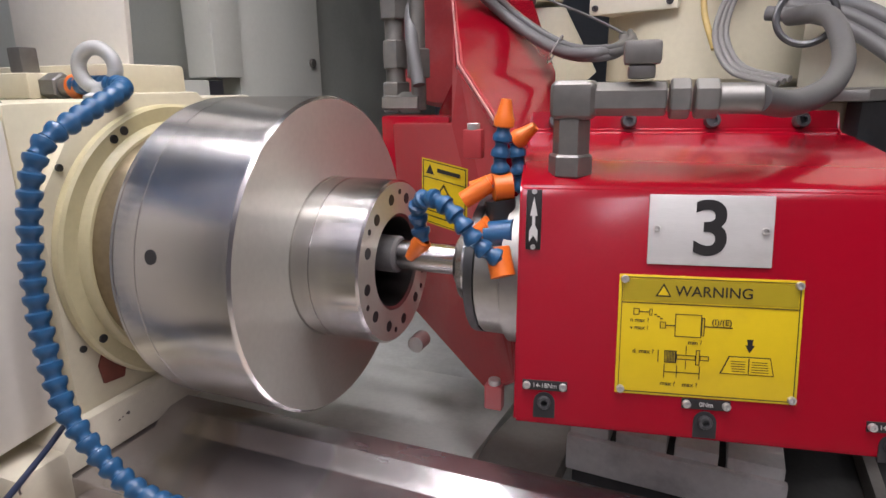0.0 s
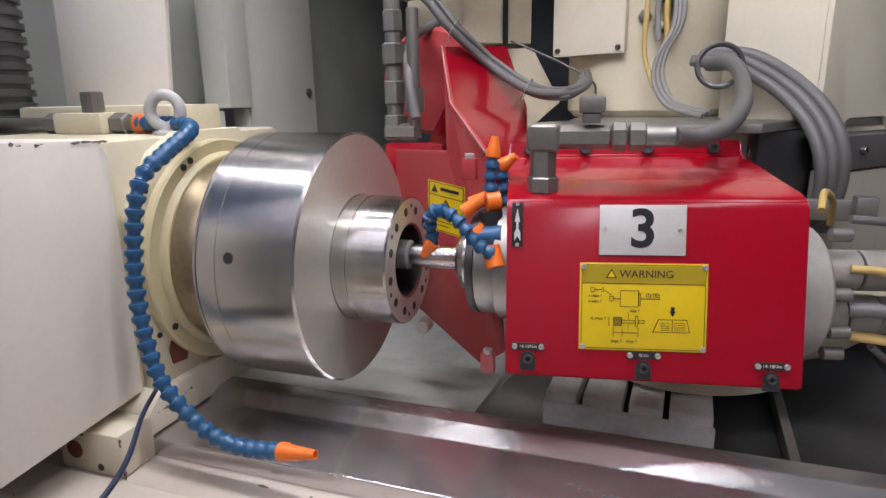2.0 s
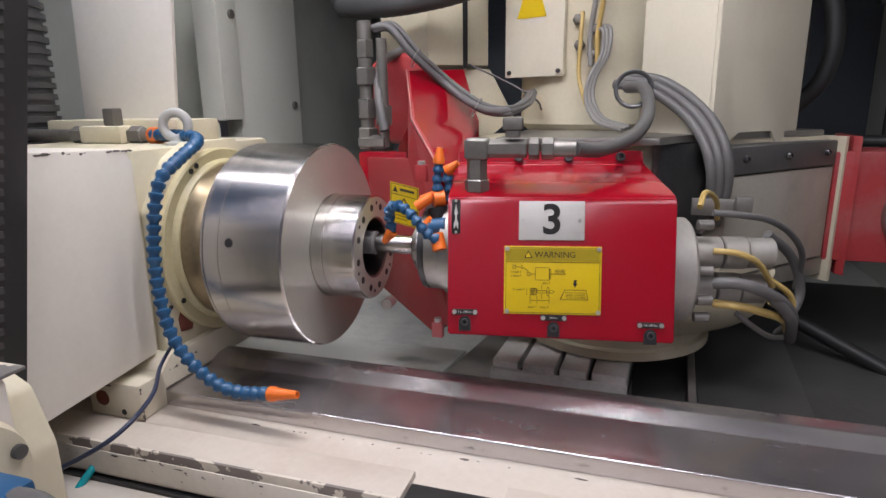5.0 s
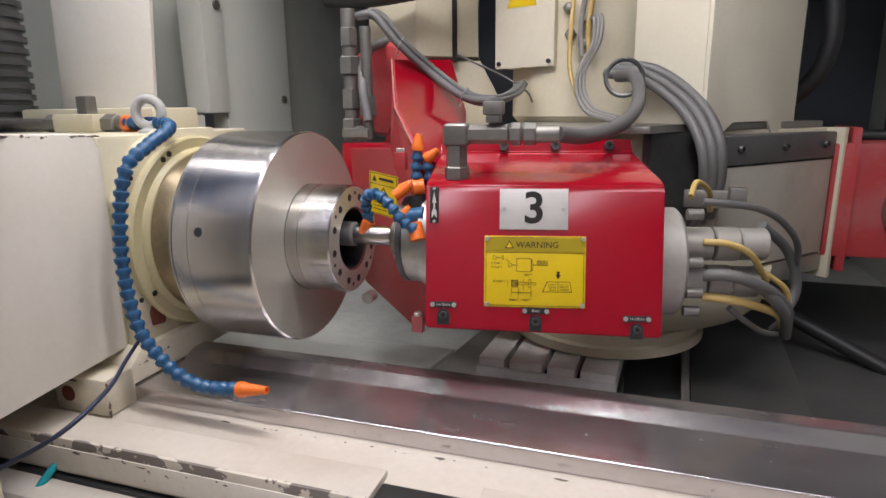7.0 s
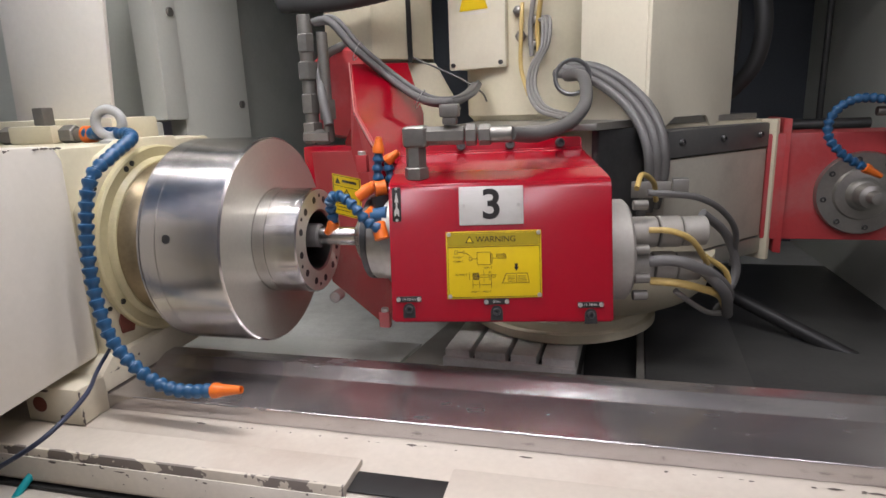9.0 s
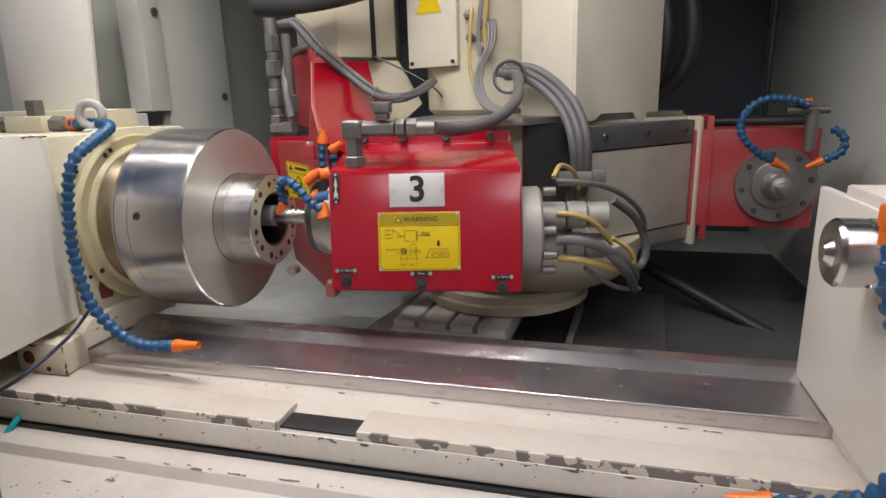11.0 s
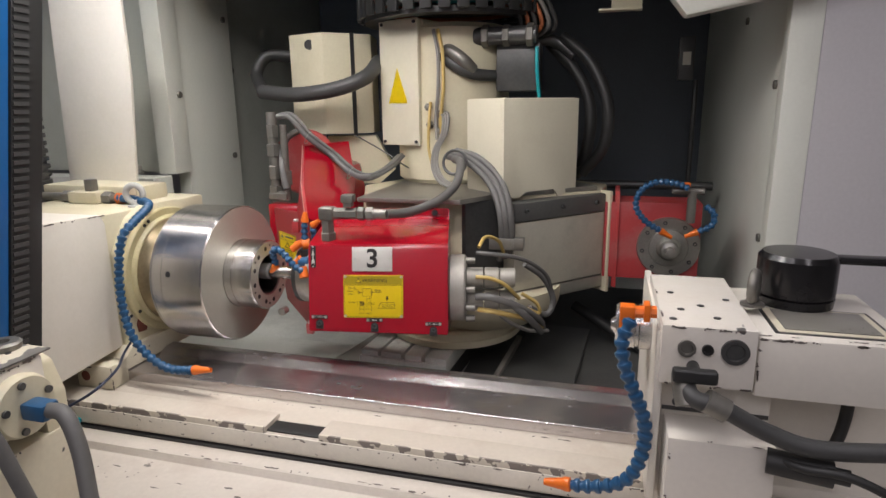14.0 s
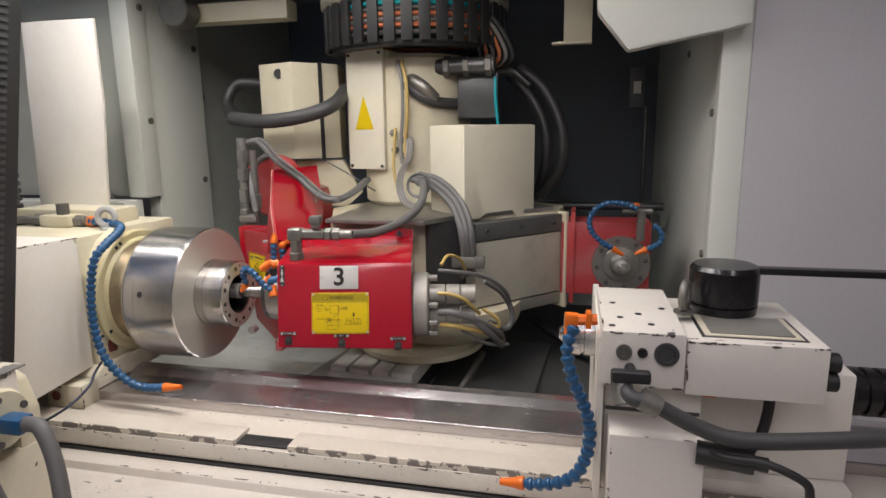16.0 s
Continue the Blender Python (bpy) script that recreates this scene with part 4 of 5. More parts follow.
def workhead():
    t = thing("workhead", pose(0, 0, 0), "cream painted workhead with chipped edges on the steel table", "workhead")
    part("body", box(-1.15, -0.715, -0.135, 0.33, -0.262, 0.182, 0.012), CREAM, t)
    part("cover", prism([(-0.14, -0.235), (-0.14, 0.160), (-0.155, 0.187), (-0.42, 0.198), (-0.47, 0.17), (-0.47, -0.262)], -1.25, -0.705, "x", 0.008), WHITE, t, "off-white front cover")
    part("base", prism([(-0.172, -0.3), (-0.172, -0.262), (-0.14, -0.235), (0.20, -0.235), (0.20, -0.3)], -1.2, -0.672, "x", 0.006), CREAM_CHIP, t, "chipped cream base")
    part("clamp_foot", box(-0.80, -0.672, -0.235, -0.165, -0.336, -0.262, 0.006), CREAM_CHIP, t)
    part("end_plate", prism([(-0.13, -0.26), (-0.13, 0.06), (-0.06, 0.16), (0.0, 0.19), (0.16, 0.19), (0.30, 0.06), (0.30, -0.26)], -0.716, -0.690, "x", 0.006), CREAM, t)
    fl = part("flange", lathe([(-0.692, 0), (-0.692, 0.205), (-0.688, 0.209), (-0.676, 0.209), (-0.672, 0.205), (-0.672, 0.185), (-0.664, 0.182), (-0.660, 0.178), (-0.660, 0)], "x", (0, AY, AZ), 80), FLANGE, t, "yellowed cream spindle flange")
    part("spindle_nose", lathe([(-0.660, 0), (-0.660, 0.174), (-0.632, 0.170), (-0.612, 0.158), (-0.606, 0.15), (-0.584, 0.15), (-0.584, 0)], "x", (0, AY, AZ), 64), BRONZE, t, "oil-stained spindle nose")
    for a in (58, 64, 190, 196, 222, 330):
        part("flange_screw", cyl(0.006, -0.006, 0.003, "x", (-0.672, AY - 0.196 * math.cos(radians(a)), AZ + 0.196 * math.sin(radians(a))), 12), BLACK, fl)
    b = prism([(-0.02, -0.028), (0.012, -0.032), (0.024, 0.004), (0.012, 0.03), (-0.012, 0.024), (-0.024, 0.0)], 0, 0.003, "x")
    part("paint_patch", b, RUST, t, "red-brown primer patch", Matrix.Translation((-0.689, -0.068, -0.178)))
    for y, z in ((-0.10, -0.13), (-0.108, -0.145), (-0.09, -0.24), (-0.02, -0.245), (-0.095, 0.10)):
        part("screw_hole", cyl(0.005, -0.002, 0.002, "x", (-0.689, y, z), 10), BLACK, t)
    part("foot_hole", cyl(0.016, 0.001, -0.0015, "y", (-0.765, -0.235, -0.298), 18), RUST, t, "rust-brown hole in the clamp foot")
    part("foot_hole", cyl(0.006, 0.001, -0.0015, "y", (-0.715, -0.235, -0.322), 12), BLACK, t)
    part("hole_cap", cyl(0.022, -0.001, -0.014, "y", (-0.86, -0.172, -0.28), 20), RUST, t)
    part("rear_sheet", prism([(-1.24, 0.20), (-0.935, 0.20), (-0.90, 0.60), (-0.90, 0.9), (-1.21, 0.9)], 0.25, 0.262, "y", 0.003), WHITE, t, "upright white splash sheet")
    flakes(t, ((11, (-1.2, -0.4705, 0.165), (-0.72, -0.4705, 0.165), (0, -1, 0), 30, 0.0015), (12, (-0.704, -0.15, 0.182), (-0.704, -0.42, 0.192), (1, 0, 0), 26, 0.0015),
                                (13, (-1.2, -0.40, 0.1975), (-0.72, -0.40, 0.1975), (0, 0, 1), 60, 0.016), (14, (-0.671, -0.172, -0.266), (-0.671, 0.18, -0.240), (1, 0, 0), 22, 0.0015),
                                (15, (-0.671, -0.232, -0.27), (-0.671, -0.232, -0.33), (1, 0, 0), 12, 0.0015), (16, (-0.80, -0.236, -0.268), (-0.68, -0.236, -0.268), (0, -1, 0), 16, 0.0015)))
    part("rear_block", box(-1.2, -0.80, 0.10, 0.25, 0.18, 0.235, 0.008), CREAM, t)
    return t


workhead()
drive = thing("headstock_motor", pose(-1.30, 0.12, 0.182), "dark ribbed motor behind the white splash sheet", "motor")
rings = [(0.0, 0), (0.0, 0.085)]
for k in range(12):
    rings += [(0.02 + 0.028 * k, 0.085), (0.034 + 0.028 * k, 0.085), (0.035 + 0.028 * k, 0.076), (0.047 + 0.028 * k, 0.076)]
rings += [(0.37, 0.085), (0.40, 0.07), (0.40, 0)]
part("casing", lathe(rings, "z", (0, 0, 0), 28), GUNMETAL, drive)
part("terminal_cover", box(-0.045, 0.045, -0.13, -0.084, 0.10, 0.22, 0.006), BLACK, drive)
part("flange_plate", box(-0.10, 0.10, -0.10, 0.10, -0.012, 0.0, 0.004), GUNMETAL, drive)
head_valve = thing("valve_block", pose(0, 0, 0), "cream valve block with a grey knob on the workhead", "valve")
part("block", box(-1.02, -0.90, 0.03, 0.10, 0.182, 0.222, 0.006), CREAM, head_valve)
part("pipe", cyl(0.014, -1.3, -0.78, "x", (0, 0.065, 0.20), 16), CASTING, head_valve)
part("pipe_nut", hexbar(0.022, -0.90, -0.865, "x", (0, 0.065, 0.20)), CASTING, head_valve)
part("pipe_nut", hexbar(0.022, -1.07, -1.03, "x", (0, 0.065, 0.20)), CASTING, head_valve)
part("knob", box(-0.965, -0.935, 0.05, 0.08, 0.222, 0.262, 0.004), CASTING, head_valve)
part("orange_collar", cyl(0.019, -0.845, -0.82, "x", (0, 0.065, 0.20), 18), ORANGE, head_valve, "orange collar")


def eye_bolt(name, p, r, mat, label, turn=0.0):
    t = thing(name, Matrix.Translation(p) @ Matrix.Rotation(radians(turn), 4, "Z"), label, "eye bolt")
    k = r * 0.27
    b = bmesh.new()
    n, q = 36, 12
    rings = []
    for i in range(n):
        a = 2 * math.pi * i / n
        c = Vector((math.cos(a) * (r - k), 0, math.sin(a) * (r - k)))
        u = c.normalized()
        rings.append([b.verts.new(c + Vector((0, 0, r + k * 0.4)) + u * k * math.cos(2 * math.pi * j / q) + Vector((0, 1, 0)) * k * math.sin(2 * math.pi * j / q)) for j in range(q)])
    for i in range(n):
        for j in range(q):
            b.faces.new((rings[i][j], rings[(i + 1) % n][j], rings[(i + 1) % n][(j + 1) % q], rings[i][(j + 1) % q]))
    part("ring", b, mat, t)
    part("collar", lathe([(0, 0), (0, r * 0.62), (k * 0.5, r * 0.62), (k * 0.9, r * 0.36), (k * 1.6, r * 0.3), (k * 1.6, 0)], "z", seg=24), mat, t)
    return t


eye_bolt("eye_bolt", (-0.735, 0.02, 0.182), 0.038, EYE_GREY, "light grey painted lifting eye bolt on the workhead", 15)


def workpiece():
    """The turned part in the chuck: broad drum and flanged hub with a bore."""
    t = thing("workpiece", pose(0.02, AY, AZ), "bright turned steel workpiece, a wide drum with a flanged hub", "workpiece")
    R, H, B = 0.219, 0.111, 0.062
    part("drum", lathe([(-0.603, 0.13), (-0.603, R - 0.012), (-0.598, R - 0.006), (-0.597, R - 0.002), (-0.593, R - 0.002), (-0.592, R - 0.006), (-0.5895, R - 0.006), (-0.5885, R), (-0.556, R), (-0.5555, R - 0.0012), (-0.5545, R - 0.0012), (-0.554, R), (-0.4215, R), (-0.418, R - 0.0035)], "x", seg=128), STEEL, t)
    part("drum_face", lathe([(-0.418, R - 0.0035), (-0.4178, H + 0.002), (-0.420, H)], "x", seg=128), STEEL_FACE, t, "faced steel side of the drum")
    part("hub", lathe([(-0.420, H), (-0.392, H), (-0.3915, H - 0.0015), (-0.390, H - 0.0015), (-0.3895, H), (-0.325, H), (-0.322, H - 0.003)], "x", seg=96), STEEL, t)
    part("hub_face", lathe([(-0.322, H - 0.003), (-0.322, B + 0.004)], "x", seg=96), STEEL_FACE, t)
    part("bore", lathe([(-0.322, B + 0.004), (-0.325, B), (-0.595, B), (-0.595, 0.02)], "x", seg=72), BORE, t, "dark ground bore")
    hole = mesh_of("bolt_hole", cyl(0.0075, -0.004, 0.0006, "x", seg=14), BLACK)
    small = mesh_of("bolt_hole", cyl(0.004, -0.004, 0.0006, "x", seg=10), BLACK)
    for k in range(12):
        a = radians(30 * k + 8)
        piece("bolt_hole", hole, t, Matrix.Translation((-0.322, 0.088 * math.cos(a), 0.088 * math.sin(a))))
    for k in range(6):
        a = radians(60 * k + 22)
        piece("bolt_hole", small, t, Matrix.Translation((-0.322, 0.095 * math.cos(a), 0.095 * math.sin(a))))
    part("cross_hole", cyl(0.009, R - 0.003, R + 0.0006, "z", (-0.53, 0, 0), 16), BLACK, t, m=Matrix.Rotation(radians(78), 4, "X"))
    return t


workpiece()

# hose that hangs down the workhead and lies on the table
coolant_hose("coolant_hose", [(-0.836, 0.060, 0.202), (-0.667, 0.000, 0.198), (-0.632, -0.100, 0.163), (-0.631, -0.160, 0.125), (-0.641, -0.180, 0.024), (-0.636, -0.190, -0.080), (-0.605, -0.200, -0.172), (-0.544, -0.200, -0.237), (-0.479, -0.200, -0.262), (-0.378, -0.205, -0.251)], 0.0138, "long blue jointed coolant hose with its orange nozzle on the table", "coolant hoses", nozzle_len=0.06)

# ---- tailstock ----
def tailstock():
    t = thing("tailstock", pose(0, 0, 0), "off-white painted tailstock with chipped edges on the steel table", "tailstock")
    part("head", box(0.848, 1.012, -0.455, -0.10, -0.03, 0.088, 0.006), WHITE_CHIP, t)
    part("control_box", box(1.016, 1.275, -0.44, -0.12, -0.045, 0.072, 0.006), WHITE, t, "off-white cover box")
    part("window_frame", box(1.055, 1.24, -0.405, -0.265, 0.072, 0.0745, 0.001), CREAM_CHIP, t, "chipped cream window frame")
    part("window_gasket", box(1.048, 1.247, -0.412, -0.258, 0.0715, 0.0732, 0.001), GUNMETAL, t, "dark gasket round the window")
    part("warning_tag", box(1.070, 1.115, -0.276, -0.2705, -0.118, -0.086, 0.001), ORANGE, t, "orange tag")
    part("conduit", tube([(1.20, -0.36, -0.045), (1.20, -0.36, -0.10), (1.185, -0.37, -0.16), (1.15, -0.39, -0.20)], 0.011, 12), BLACK, t, "black conduit under the cover box")
    part("cover_glass", box(1.068, 1.227, -0.393, -0.277, 0.0745, 0.0765, 0.001), GLASS_GREY, t, "grey inset window")
    part("body", box(0.86, 1.06, -0.40, 0.02, -0.301, -0.03, 0.008), WHITE, t)
    part("rear_body", box(1.06, 1.40, -0.27, 0.02, -0.301, -0.045, 0.008), WHITE, t)
    part("foot", box(0.855, 1.40, -0.31, 0.02, -0.336, -0.302, 0.004), WHITE, t)
    part("front_box", box(0.868, 1.052, -0.50, -0.40, -0.30, -0.115, 0.006), WHITE_CHIP, t, "off-white front housing")
    part("end_plate", box(0.842, 0.858, -0.44, 0.0, -0.30, 0.07, 0.004), WHITE, t)
    part("quill", lathe([(0.842, 0), (0.842, 0.048), (0.818, 0.048), (0.816, 0.044), (0.810, 0.044), (0.808, 0.048), (0.776, 0.048), (0.770, 0.043), (0.770, 0.020), (0.760, 0.012), (0.760, 0)], "x", (0, -0.29, 0.020), 40), STEEL, t, "bright steel quill with a centre")
    for x, r, mt in ((0.893, 0.016, CASTING), (0.929, 0.010, BLACK), (0.975, 0.024, GUNMETAL)):
        part("plug", lathe([(0.002, 0), (0.002, r), (-0.006, r), (-0.006, r * 0.7), (-0.002, r * 0.62), (-0.002, 0)], "y", (x, -0.455, 0.046), 24), mt, t)
    k = part("clamp_knob", cyl(0.011, 0, -0.04, "y", (0.906, -0.455, 0.012), 18), BLACK, t, "black clamp knob")
    part("clamp_bar", box(0.866, 0.942, -0.512, -0.490, 0.000, 0.025, 0.007, 3), BLACK, k)
    for x, y in ((0.87, -0.42), (0.89, -0.36), (0.93, -0.33), (0.95, -0.40), (0.88, -0.25), (0.985, -0.28)):
        part("top_screw", cyl(0.007, 0.0885, 0.0895, "z", (x, y, 0), 12), GUNMETAL, t)
    for x in (1.30, 1.36):
        part("side_knob", cyl(0.02, 0, 0.03, "x", (1.275, -0.40, 0.03 if x < 1.33 else -0.01), 18), BLACK, t)
    flakes(t, ((21, (0.85, -0.4555, 0.085), (1.01, -0.4555, 0.085), (0, -1, 0), 26, 0.0015), (22, (1.02, -0.4405, 0.069), (1.27, -0.4405, 0.069), (0, -1, 0), 34, 0.0015),
                                (23, (0.852, -0.4555, -0.027), (1.01, -0.4555, -0.027), (0, -1, 0), 20, 0.0015), (24, (0.872, -0.5005, -0.119), (0.872, -0.5005, -0.29), (0, -1, 0), 16, 0.0015),
                                (25, (0.87, -0.50, -0.1148), (1.05, -0.50, -0.1148), (0, 0, 1), 10, 0.0015), (26, (1.02, -0.43, 0.0722), (1.27, -0.43, 0.0722), (0, 0, 1), 22, 0.0015),
                                (27, (0.85, -0.11, 0.0882), (1.0, -0.11, 0.0882), (0, 0, 1), 20, 0.0015), (28, (0.852, -0.44, 0.0882), (0.852, -0.12, 0.0882), (0, 0, 1), 18, 0.0015),
                                (29, (1.018, -0.4405, -0.03), (1.018, -0.4405, 0.06), (0, -1, 0), 10, 0.0015), (30, (0.8415, -0.44, -0.1), (0.8415, -0.44, -0.29), (-1, 0, 0), 12, 0.0015)))
    part("seam", box(0.864, 1.056, -0.4025, -0.4005, -0.108, -0.100), GUNMETAL, t, "dark seam")
    part("front_screw", cyl(0.008, 0, -0.004, "y", (0.89, -0.4005, -0.09), 14), GUNMETAL, t)
    return t


tailstock()
eye_bolt("eye_bolt", (1.03, -0.30, 0.088), 0.036, CASTING, "dark steel lifting eye bolt on the tailstock", 70)


def dial_cap():
    t = thing("handle_cap", pose(1.125, -0.22, 0.076), "glossy black round clamping lever on the tailstock", "lever")
    part("drum", lathe([(0, 0), (0, 0.072), (0.018, 0.074), (0.020, 0.070), (0.023, 0.074), (0.098, 0.074), (0.108, 0.066), (0.110, 0)], "z", seg=48), BLACK_GLOSS, t)
    part("arm", box(0.05, 0.40, -0.016, 0.016, 0.088, 0.104, 0.005), BLACK_GLOSS, t)
    return t


dial_cap()
coolant_hose("coolant_hose", [(0.794, -0.430, 0.084), (0.779, -0.440, 0.039), (0.791, -0.450, -0.017), (0.817, -0.450, -0.078), (0.832, -0.450, -0.133), (0.826, -0.450, -0.199), (0.799, -0.450, -0.252), (0.741, -0.440, -0.281), (0.672, -0.430, -0.292)], 0.0148, "blue jointed coolant hose with an orange nozzle on the tailstock", "coolant hoses")


def hose_elbow():
    t = thing("hose_elbow", pose(0, 0, 0), "orange plastic elbow feeding the tailstock hose", "pipe fitting")
    a, b = Vector((0.840, -0.420, 0.099)), Vector((0.793, -0.420, 0.096))
    part("elbow", tube([a, (a + b) / 2, b], 0.0125, 8, 2, straight=True), ORANGE, t)
    part("corner", box(b.x - 0.020, b.x + 0.008, b.y - 0.014, b.y + 0.014, b.z - 0.014, b.z + 0.014, 0.004), ORANGE, t)
    part("outlet", cyl(0.0125, -0.034, -0.012, "z", b + Vector((-0.008, 0, 0)), 14), ORANGE, t)
    part("grip", box(a.x - 0.024, a.x - 0.012, a.y - 0.017, a.y + 0.017, a.z - 0.017, a.z + 0.017, 0.003), ORANGE, t)
    return t


hose_elbow()


def tail_cable(name, pts, r, mat, label, ripple=0.0, clamps=()):
    p = [Vector(q) for q in pts]
    t = thing(name, Matrix.Translation(p[0]), label, "cable")
    part("sheath", tube([q - p[0] for q in p], r, 18, 14, ripple=ripple), mat, t)
    return t


tail_cable("power_cable", [(0.888, -0.470, -0.002), (0.902, -0.515, -0.023), (0.950, -0.520, -0.035), (1.027, -0.520, -0.072), (1.114, -0.520, -0.092), (1.291, -0.500, -0.083), (1.474, -0.460, -0.076)], 0.016, HOSE_DARK, "thick dark grey hose bent along the tailstock")
cc = thing("hose_coupling", pose(0, 0, 0), "grey swivel coupling on the tailstock hose", "coupling")
qa, qb = Vector((0.922, -0.520, -0.023)), Vector((0.957, -0.520, -0.040))
part("sleeve", tube([qa, (qa + qb) / 2, qb], 0.0215, 16, 2), CASTING, cc)
qc2 = Vector((0.889, -0.490, -0.012))
part("elbow", tube([qc2 + Vector((0, 0.02, 0.012)), qc2, qc2 + Vector((0.006, -0.02, -0.03))], 0.021, 16, 4), CASTING, cc)
pl = thing("cable_plug", pose(0, 0, 0), "black cable plug below the tailstock", "plug")
qa, qb = Vector((1.034, -0.500, -0.135)), Vector((1.133, -0.520, -0.136))
part("shell", tube([qa, (qa + qb) / 2, qb], 0.023, 16, 2), BLACK, pl)
part("collar", tube([qb, qb + (qb - qa) * 0.12, qb + (qb - qa) * 0.24], 0.014, 14, 2), BLACK, pl)
tail_cable("power_cable", [(1.035, -0.490, -0.123), (1.077, -0.530, -0.124), (1.149, -0.540, -0.125), (1.212, -0.550, -0.149), (1.224, -0.550, -0.180)], 0.008, BLACK, "thin black cable below the tailstock")


# ---- red station at the back with its own spindle ----
def back_station():
    t = thing("second_spindle", pose(0, 0, 0), "dusty red second spindle plate with a steel chuck flange", "spindle")
    part("plate", box(0.735, 1.085, 0.78, 0.95, -0.175, 0.125, 0.008), RED_DULL, t)
    part("side_plate", prism([(0.772, 0.787), (0.790, 0.770), (0.790, 0.95), (0.772, 0.95)], -0.215, 0.165, "z", 0.004), RED_DULL, t)
    f = part("flange", lathe([(0.0, 0), (0.0, 0.112), (-0.012, 0.114), (-0.022, 0.110), (-0.022, 0.072), (-0.03, 0.068), (-0.034, 0.045), (-0.046, 0.040), (-0.050, 0.034), (-0.085, 0.030), (-0.09, 0.018), (-0.125, 0.016), (-0.128, 0)], "y", (0.972, 0.78, -0.04), 56), DULL_STEEL, t, "dull steel spindle flange")
    for k in range(8):
        a = radians(45 * k + 10)
        screw(f, 0.972 + 0.094 * math.cos(a), 0.76, -0.04 + 0.094 * math.sin(a), 0.008, dark=True)
    return t


back_station()
coolant_hose("coolant_hose", [(0.948, 0.660, 0.032), (0.880, 0.660, 0.074), (0.843, 0.670, 0.126), (0.856, 0.680, 0.180), (0.907, 0.690, 0.212), (0.981, 0.700, 0.207), (1.018, 0.700, 0.191)][::-1], 0.0125, "short blue jointed coolant hose bent in a loop", "small coolant hoses", nozzle_len=0.045)
coolant_hose("coolant_hose", [(1.083, 0.700, 0.127), (1.106, 0.680, 0.109), (1.103, 0.670, 0.067), (1.037, 0.660, 0.035)], 0.0125, "short blue jointed coolant hose with an orange nozzle", "small coolant hoses", nozzle_len=0.045)
tap = thing("coolant_tap", pose(0, 0, 0), "grey metal coolant tap with an orange grip", "tap")
q = Vector((1.036, 0.720, 0.134))
part("pipe", cyl(0.016, -0.07, 0.05, "z", q, 16), CASTING, tap)
part("grip", box(q.x - 0.06, q.x - 0.01, q.y - 0.02, q.y + 0.0, q.z + 0.062, q.z + 0.078, 0.005), ORANGE, tap, "orange grip")
part("cross_pipe", cyl(0.012, -0.07, 0.04, "x", q + Vector((0, 0, 0.045)), 14), CASTING, tap)

# ---- small coolant nozzles at the spindle nose ----
coolant_hose("coolant_hose", [(-0.132, -0.010, 0.009), (-0.153, -0.015, 0.022), (-0.169, -0.020, 0.044), (-0.189, -0.015, 0.063), (-0.214, -0.010, 0.074), (-0.234, 0.000, 0.062), (-0.237, 0.010, 0.037), (-0.233, 0.010, 0.016), (-0.243, 0.010, 0.004)], 0.0115, "short blue jointed coolant hose curled over the quill", "small coolant hoses", nozzle_len=0.03)
coolant_hose("coolant_hose", [(-0.147, 0.050, 0.077), (-0.151, 0.050, 0.107), (-0.148, 0.050, 0.136), (-0.145, 0.050, 0.167)], 0.0115, "short upright blue coolant hose with an orange nozzle", "small coolant hoses", nozzle_len=0.03)
coolant_hose("coolant_hose", [(-0.133, 0.090, 0.069), (-0.139, 0.090, 0.100), (-0.143, 0.090, 0.130), (-0.128, 0.090, 0.140)], 0.0115, "short upright blue coolant hose with an orange nozzle", "small coolant hoses", nozzle_len=0.03)
clamp = thing("nozzle_manifold", pose(0, 0, 0), "orange and black nozzle manifold beside the spindle nose", "pipe fitting")
for a, b, r, mt, nm in (((-0.192, 0.040, 0.062), (-0.162, 0.050, 0.083), 0.011, ORANGE, "side_nozzle"), ((-0.185, 0.050, 0.075), (-0.143, 0.060, 0.092), 0.009, ORANGE, "side_nozzle"),
                        ((-0.157, 0.045, 0.078), (-0.138, 0.055, 0.080), 0.017, ORANGE, "elbow"), ((-0.150, 0.050, 0.064), (-0.145, 0.050, 0.029), 0.018, BLACK, "stem"),
                        ((-0.159, 0.030, 0.024), (-0.126, 0.030, 0.029), 0.017, BLUE_SEG, "cross_link"), ((-0.138, 0.000, 0.018), (-0.128, -0.010, -0.011), 0.014, ORANGE, "lower_nozzle"),
                        ((-0.171, 0.030, 0.023), (-0.155, 0.030, 0.038), 0.012, ORANGE, "collar")):
    part(nm, tube([a, [(p + q) / 2 for p, q in zip(a, b)], b], r, 14, 4), mt, clamp)

# ---- cables and hoses on the turret ----


def cable(name, pts, r, mat, label, group="", ripple=0.0):
    p = [Vector(q) for q in pts]
    t = thing(name, Matrix.Translation(p[0]), label, "cable", group)
    part("sheath", tube([q - p[0] for q in p], r, 16, 12, ripple=ripple), mat, t)
    return t


